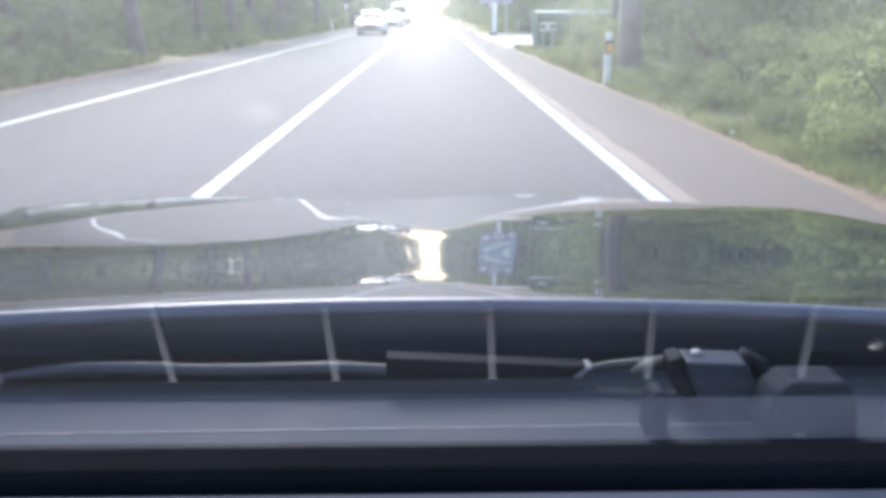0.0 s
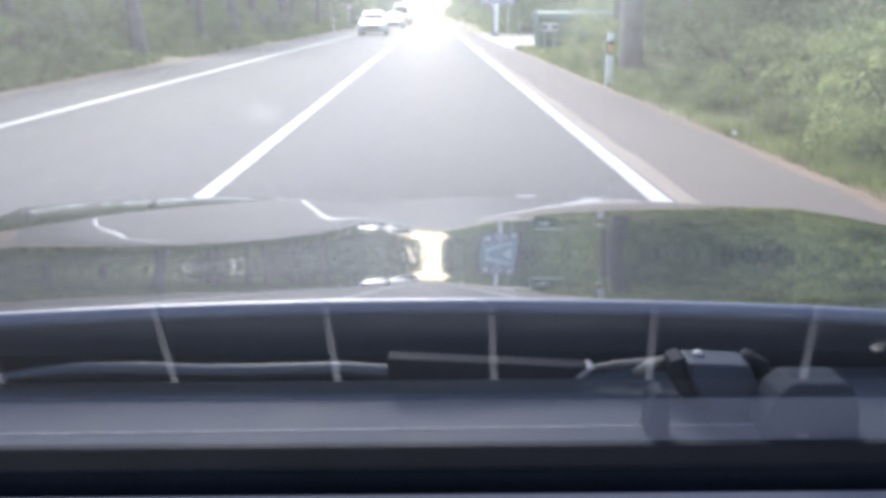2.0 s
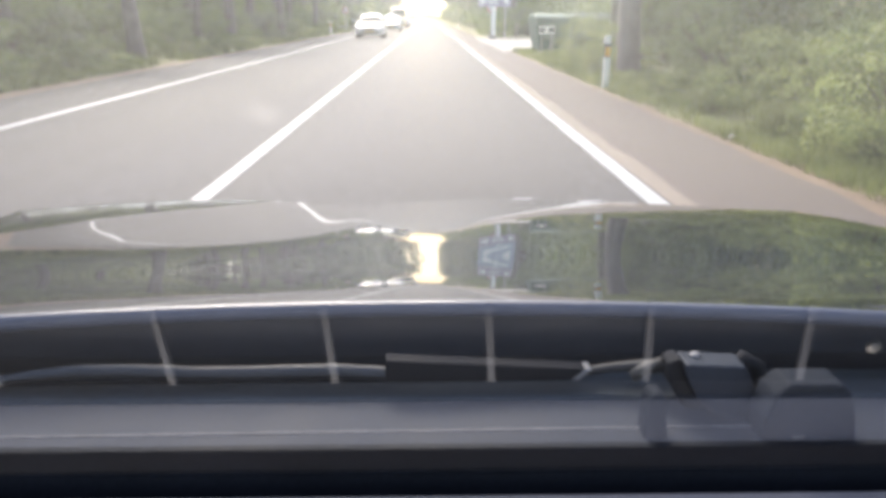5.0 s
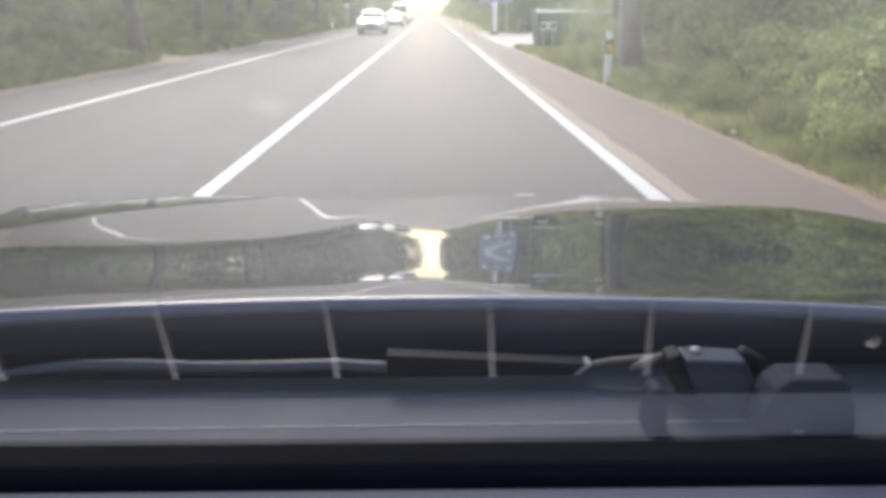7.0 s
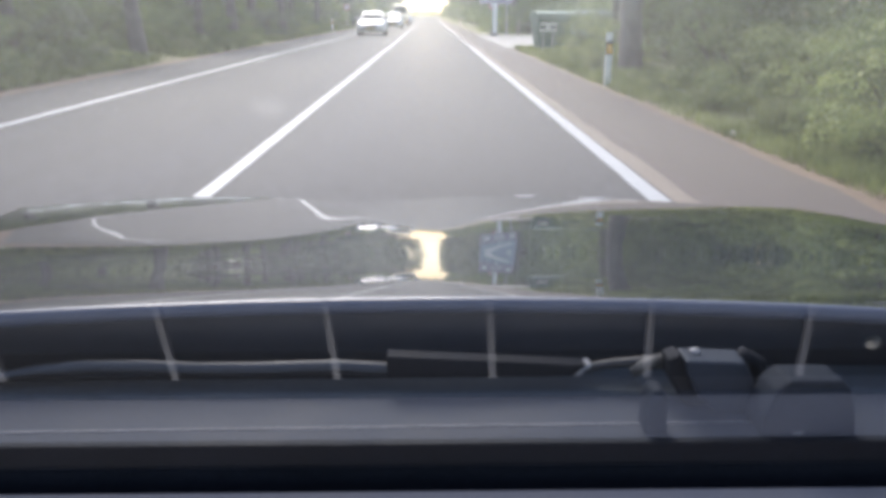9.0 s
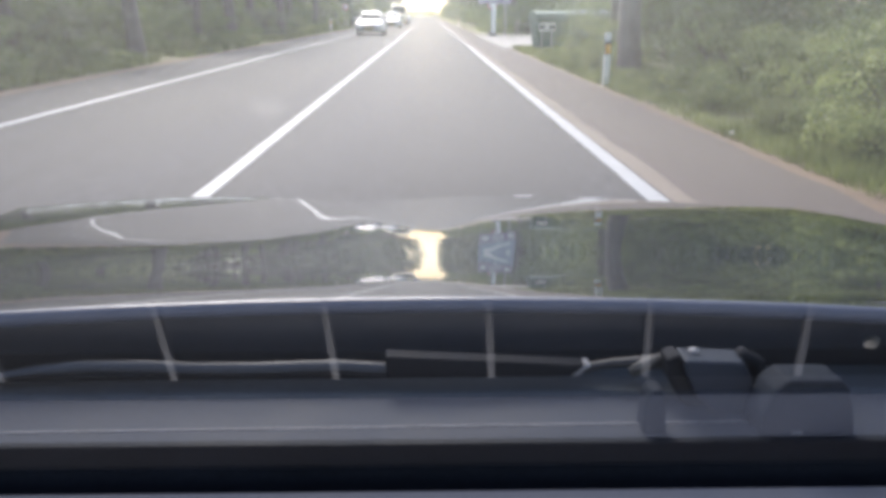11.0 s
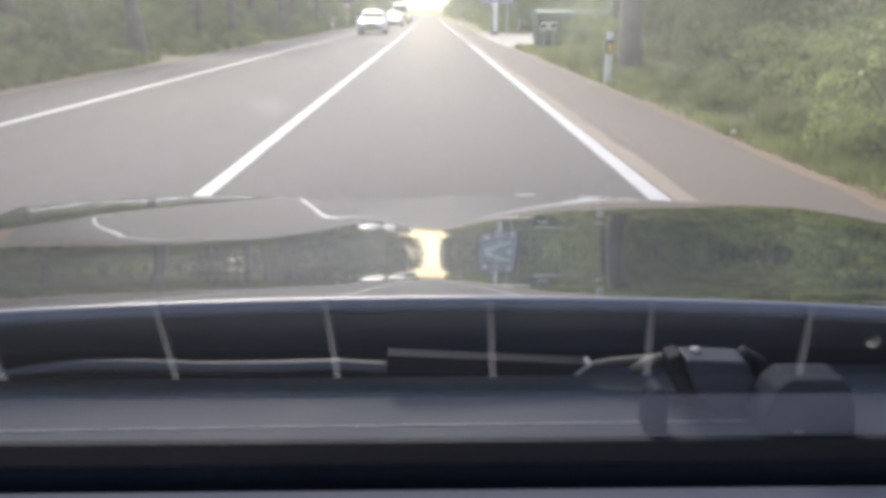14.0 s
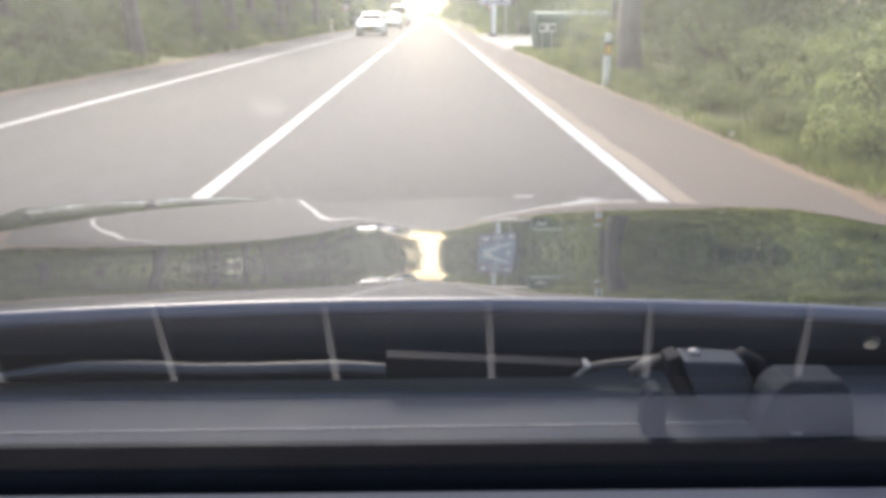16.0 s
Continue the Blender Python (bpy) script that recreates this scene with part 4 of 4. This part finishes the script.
for z in (2.8, 3.05, 3.25):
    part("lettering", box(-0.7, 0.75, -0.008, 0.002, z, z + 0.09), M_WHITE, board, "plain white bars of lettering")


def bin_thing(x, y, rot, material, lid_material, label):
    b = tagged(empty("waste_bin", pose(x, y, ground_height(x, y) + 0.005, 0, 0, rot)), label, "waste bin", "waste bins")
    bm = bmesh.new()
    lo = [bm.verts.new(p) for p in ((-0.55, -0.38, 0.18), (0.55, -0.38, 0.18), (0.55, 0.38, 0.18), (-0.55, 0.38, 0.18))]
    hi = [bm.verts.new(p) for p in ((-0.66, -0.5, 1.15), (0.66, -0.5, 1.15), (0.66, 0.5, 1.15), (-0.66, 0.5, 1.15))]
    bm.faces.new(lo), bm.faces.new(hi)
    for i in range(4):
        bm.faces.new((lo[i], lo[(i + 1) % 4], hi[(i + 1) % 4], hi[i]))
    bmesh.ops.bevel(bm, geom=list(bm.edges), offset=0.05, segments=2, affect="EDGES", profile=0.5)
    part("tub", bm, material, b)
    part("rim", box(-0.7, 0.7, -0.54, 0.54, 1.13, 1.2, 0.02), material, b)
    part("lid", prism([(-0.55, 1.2), (-0.5, 1.32), (-0.2, 1.42), (0.2, 1.42), (0.5, 1.32), (0.55, 1.2)], -0.69, 0.69, bevel=0.03), lid_material, b, "domed lid")
    for sx in (-0.45, 0.45):
        for sy in (-0.3, 0.3):
            part("wheel", tube([(sx - 0.03, sy, 0.09), (sx + 0.03, sy, 0.09)], 0.09, 14), M_TYRE, b, "black castor")
        part("handle", tube([(sx, -0.5, 1.0), (sx, -0.58, 1.02), (sx, -0.58, 1.1), (sx, -0.5, 1.12)], 0.02, 6), M_BLACKPLASTIC, b)
    return b


bin_thing(4.35, 28.6, 8, M_BINGREEN, M_BINGREEN, "green plastic waste bin with a domed lid")
bin_thing(5.85, 29.2, -4, M_BINBLUE, M_BINBLUE, "dark blue plastic waste bin with a domed lid")

plate = tagged(empty("distance_marker", pose(4.1, 27.7, 0.0)), "small white distance plate on two thin legs", "distance marker")
part("panel", box(-0.28, 0.28, 0, 0.015, 0.72, 1.0, 0.005), M_WHITE, plate)
for dx in (-0.17, 0.17):
    part("leg", tube([(dx, 0.03, -0.2), (dx, 0.03, 0.95)], 0.018, 8), M_GALV, plate)
    part("lettering", box(dx - 0.09, dx + 0.09, -0.004, 0.001, 0.8, 0.92), M_BLACK, plate, "plain dark bar of lettering")

# side road of pale concrete, with rope fence beyond
sv = [(2.95, 31.0), (4.6, 31.3), (9.0, 32.0), (14.0, 33.2), (26.0, 36.0), (26.0, 46.0), (14.0, 47.0), (8.0, 48.6), (5.0, 50.6), (2.95, 52.5)]
tagged(part("side_road", prism(sv, -0.3, 0.0, axis="z"), M_CONCRETE, None), "pale concrete side road joining the carriageway", "side road", kind="structure")
for o in bpy.data.objects:
    if o.name.startswith("side_road"):
        o.location.z = 0.012

fence = tagged(empty("rope_fence", pose(0, 0, 0)), "low rope fence on weathered wooden posts", "rope fence")
FP = [(5.6 + 2.1 * k, 50.2 - 0.42 * k + (0.9 if k == 0 else 0.0)) for k in range(8)]
for (x, y) in FP:
    z = ground_height(x, y)
    part("fence_post", tube([(x, y, z - 0.2), (x + 0.02, y, z + 0.5), (x + 0.03, y, z + 0.98)], [0.06, 0.055, 0.05], 8), M_WOOD, fence)
for (x0, y0), (x1, y1) in zip(FP, FP[1:]):
    pts = []
    for i in range(9):
        t = i / 8
        z = ground_height(x0 + (x1 - x0) * t, y0) + 0.88 - 0.28 * 4 * t * (1 - t) * 0.8
        pts.append((x0 + (x1 - x0) * t, y0 + (y1 - y0) * t, z))
    part("rope", tube(pts, 0.022, 6), M_ROPE, fence, "sagging rope", soft=True)


# ---------------------------------------------------------------- oncoming cars
def hull(stations, parent, material, name="body", label=""):
    """A body through cross-sections: y, half width, floor, waist height, top half width, top height."""
    bm = bmesh.new()
    rings = []
    for y, w, zf, zw, wt, zt in stations:
        pts = [(-w * 0.92, zf), (-w, zf + 0.12), (-w, zw * 0.75), (-w * 0.97, zw), (-wt, zt - 0.02), (-wt * 0.8, zt), (wt * 0.8, zt), (wt, zt - 0.02), (w * 0.97, zw), (w, zw * 0.75), (w, zf + 0.12), (w * 0.92, zf)]
        rings.append([bm.verts.new((a, y, b)) for a, b in pts])
    for a, b in zip(rings, rings[1:]):
        for k in range(12):
            bm.faces.new((a[k], a[(k + 1) % 12], b[(k + 1) % 12], b[k]))
    bm.faces.new(rings[0])
    bm.faces.new(rings[-1])
    return part(name, bm, material, parent, label, soft=True)


def make_car(x, y, paint, kind, label, plate_material):
    """A car that faces the camera: its front is at the smaller y."""
    van = kind == "van"
    thing = tagged(empty("van" if van else "car", pose(x, y, 0.006)), label, "van" if van else "car", "oncoming cars")
    w = 0.98 if van else 0.89
    if van:
        st = [(0.0, 0.9, 0.45, 0.9, 0.8, 0.95), (0.06, w, 0.32, 1.05, 0.85, 1.12), (0.75, w, 0.3, 1.2, 0.84, 1.25), (0.85, w, 0.3, 1.25, 0.83, 1.3), (1.5, w, 0.3, 1.35, 0.83, 2.28), (1.8, w, 0.3, 1.4, 0.83, 2.4), (5.3, w, 0.3, 1.4, 0.85, 2.42), (5.5, w * 0.97, 0.35, 1.4, 0.82, 2.35)]
    else:
        st = [(0.0, 0.7, 0.38, 0.55, 0.6, 0.6), (0.08, 0.82, 0.24, 0.66, 0.7, 0.70), (0.3, w, 0.2, 0.74, 0.74, 0.79), (0.9, w, 0.19, 0.84, 0.76, 0.90), (1.15, w, 0.19, 0.88, 0.75, 0.95), (1.85, w, 0.19, 0.92, 0.62, 1.40), (2.3, w, 0.19, 0.93, 0.62, 1.46), (3.2, w, 0.19, 0.94, 0.62, 1.44), (3.9, w, 0.2, 0.94, 0.62, 1.2), (4.15, w * 0.96, 0.24, 0.92, 0.68, 1.0), (4.25, w * 0.88, 0.3, 0.85, 0.6, 0.92)]
    body = hull(st, thing, paint)
    a, b = (st[3], st[4]) if van else (st[4], st[5])
    dx = 0.02
    quad = [(-a[4] * 0.95, a[0] - 0.01, a[5] + dx + 0.02), (a[4] * 0.95, a[0] - 0.01, a[5] + dx + 0.02), (b[4] * 0.92, b[0] - 0.09, b[5] - 0.035), (-b[4] * 0.92, b[0] - 0.09, b[5] - 0.035)]
    back = [(p[0], p[1] + 0.03, p[2] - 0.03) for p in quad]
    mesh_ob("windscreen", quad + back, [(0, 1, 2, 3), (7, 6, 5, 4), (0, 4, 5, 1), (1, 5, 6, 2), (2, 6, 7, 3), (3, 7, 4, 0)], M_DARKGLASS, thing, "dark glossy windscreen")
    for s in (-1, 1):
        zt, zw = (2.2, 1.45) if van else (1.36, 0.98)
        ya, yb, yc, yd = (1.1, 1.6, 5.0, 5.1) if van else (1.35, 1.85, 3.4, 3.8)
        xo, xi = (w * 0.96, 0.85) if van else (w * 0.965, 0.655)
        q = [(s * xo, ya, zw), (s * xo, yd, zw), (s * xi, yc, zt), (s * xi, yb, zt)]
        q2 = [(p[0] - s * 0.03, p[1], p[2]) for p in q]
        mesh_ob("side_window", q + q2, [(0, 1, 2, 3), (7, 6, 5, 4), (0, 4, 5, 1), (1, 5, 6, 2), (2, 6, 7, 3), (3, 7, 4, 0)], M_DARKGLASS, thing, "dark side window")
        zl = 0.82 if van else 0.66
        yl = 0.02 if van else 0.06
        part("headlight", box(s * 0.72 - 0.17, s * 0.72 + 0.13, yl, yl + 0.2, zl - 0.08, zl + 0.08, 0.04, 3), M_LAMP, thing, "clear headlight", soft=True)
        part("mirror", box(s * (w + 0.1) - 0.1, s * (w + 0.1) + 0.1, ya + 0.05, ya + 0.15, zw - 0.02, zw + (0.3 if van else 0.14), 0.03, 2), paint, thing, soft=True)
        for yy in ((0.95, 4.4) if van else (0.82, 3.4)):
            wh = part("wheel", tube([(s * (w - 0.19), yy, 0.31), (s * (w - 0.17), yy, 0.31), (s * (w - 0.01), yy, 0.31), (s * (w + 0.01), yy, 0.31)], [0.27, 0.31, 0.31, 0.28], 24), M_TYRE, thing, "black tyre", soft=True)
            part("rim", tube([(s * (w + 0.005), yy, 0.31), (s * (w + 0.02), yy, 0.31)], [0.2, 0.19], 16), M_RIM, wh, "alloy rim")
    zg = 0.72 if van else 0.52
    part("grille", box(-0.42, 0.42, -0.025, 0.1, zg - 0.0, zg + (0.16 if van else 0.11), 0.02), M_BLACK, thing, "black grille")
    part("lower_intake", box(-0.62, 0.62, -0.02, 0.2, 0.27, 0.37, 0.02), M_BLACK, thing, "black lower intake")
    pl = part("number_plate", box(-0.26, 0.26, -0.04, -0.02, zg - 0.14, zg - 0.03, 0.003), plate_material, thing)
    part("lettering", box(-0.2, 0.2, -0.0415, -0.039, zg - 0.11, zg - 0.06), M_BLACK, pl, "plain dark bar of lettering")
    if van:
        part("lower_band", box(-w - 0.006, w + 0.006, 0.03, 5.45, 0.34, 0.74, 0.03), M_RED, thing, "red lower band")
    return thing


M_DARKGLASS = mat("dark_car_glass", (0.03, 0.035, 0.04), 0.08, vary=0.1, spec=0.25)
make_car(-3.75, 50.0, M_WHITECAR, "car", "white hatchback coming along the opposite lane", M_PLATE)
make_car(-3.6, 75.0, M_SILVERCAR, "car", "pale blue-silver hatchback behind the white car", M_PLATE)
make_car(-3.65, 95.0, M_CREAM, "van", "cream and red van in the opposite lane", M_WHITE)
make_car(-3.6, 112.0, M_BLUECAR, "car", "blue car behind the van", M_WHITE)

scrap = bmesh.new()
for k in range(7):
    a = k * 0.9
    scrap.verts.new((0.09 * math.cos(a) * (1 + 0.3 * (k % 2)), 0.07 * math.sin(a), 0.02 + 0.035 * (k % 3)))
bmesh.ops.convex_hull(scrap, input=scrap.verts)
paper = part("paper_scrap", scrap, M_WHITE, None)
paper.location = (3.42, 8.6, -0.03)
paper.scale = (0.65, 0.65, 0.65)
tagged(paper, "crumpled white paper scrap lying on the dusty verge", "paper scrap")
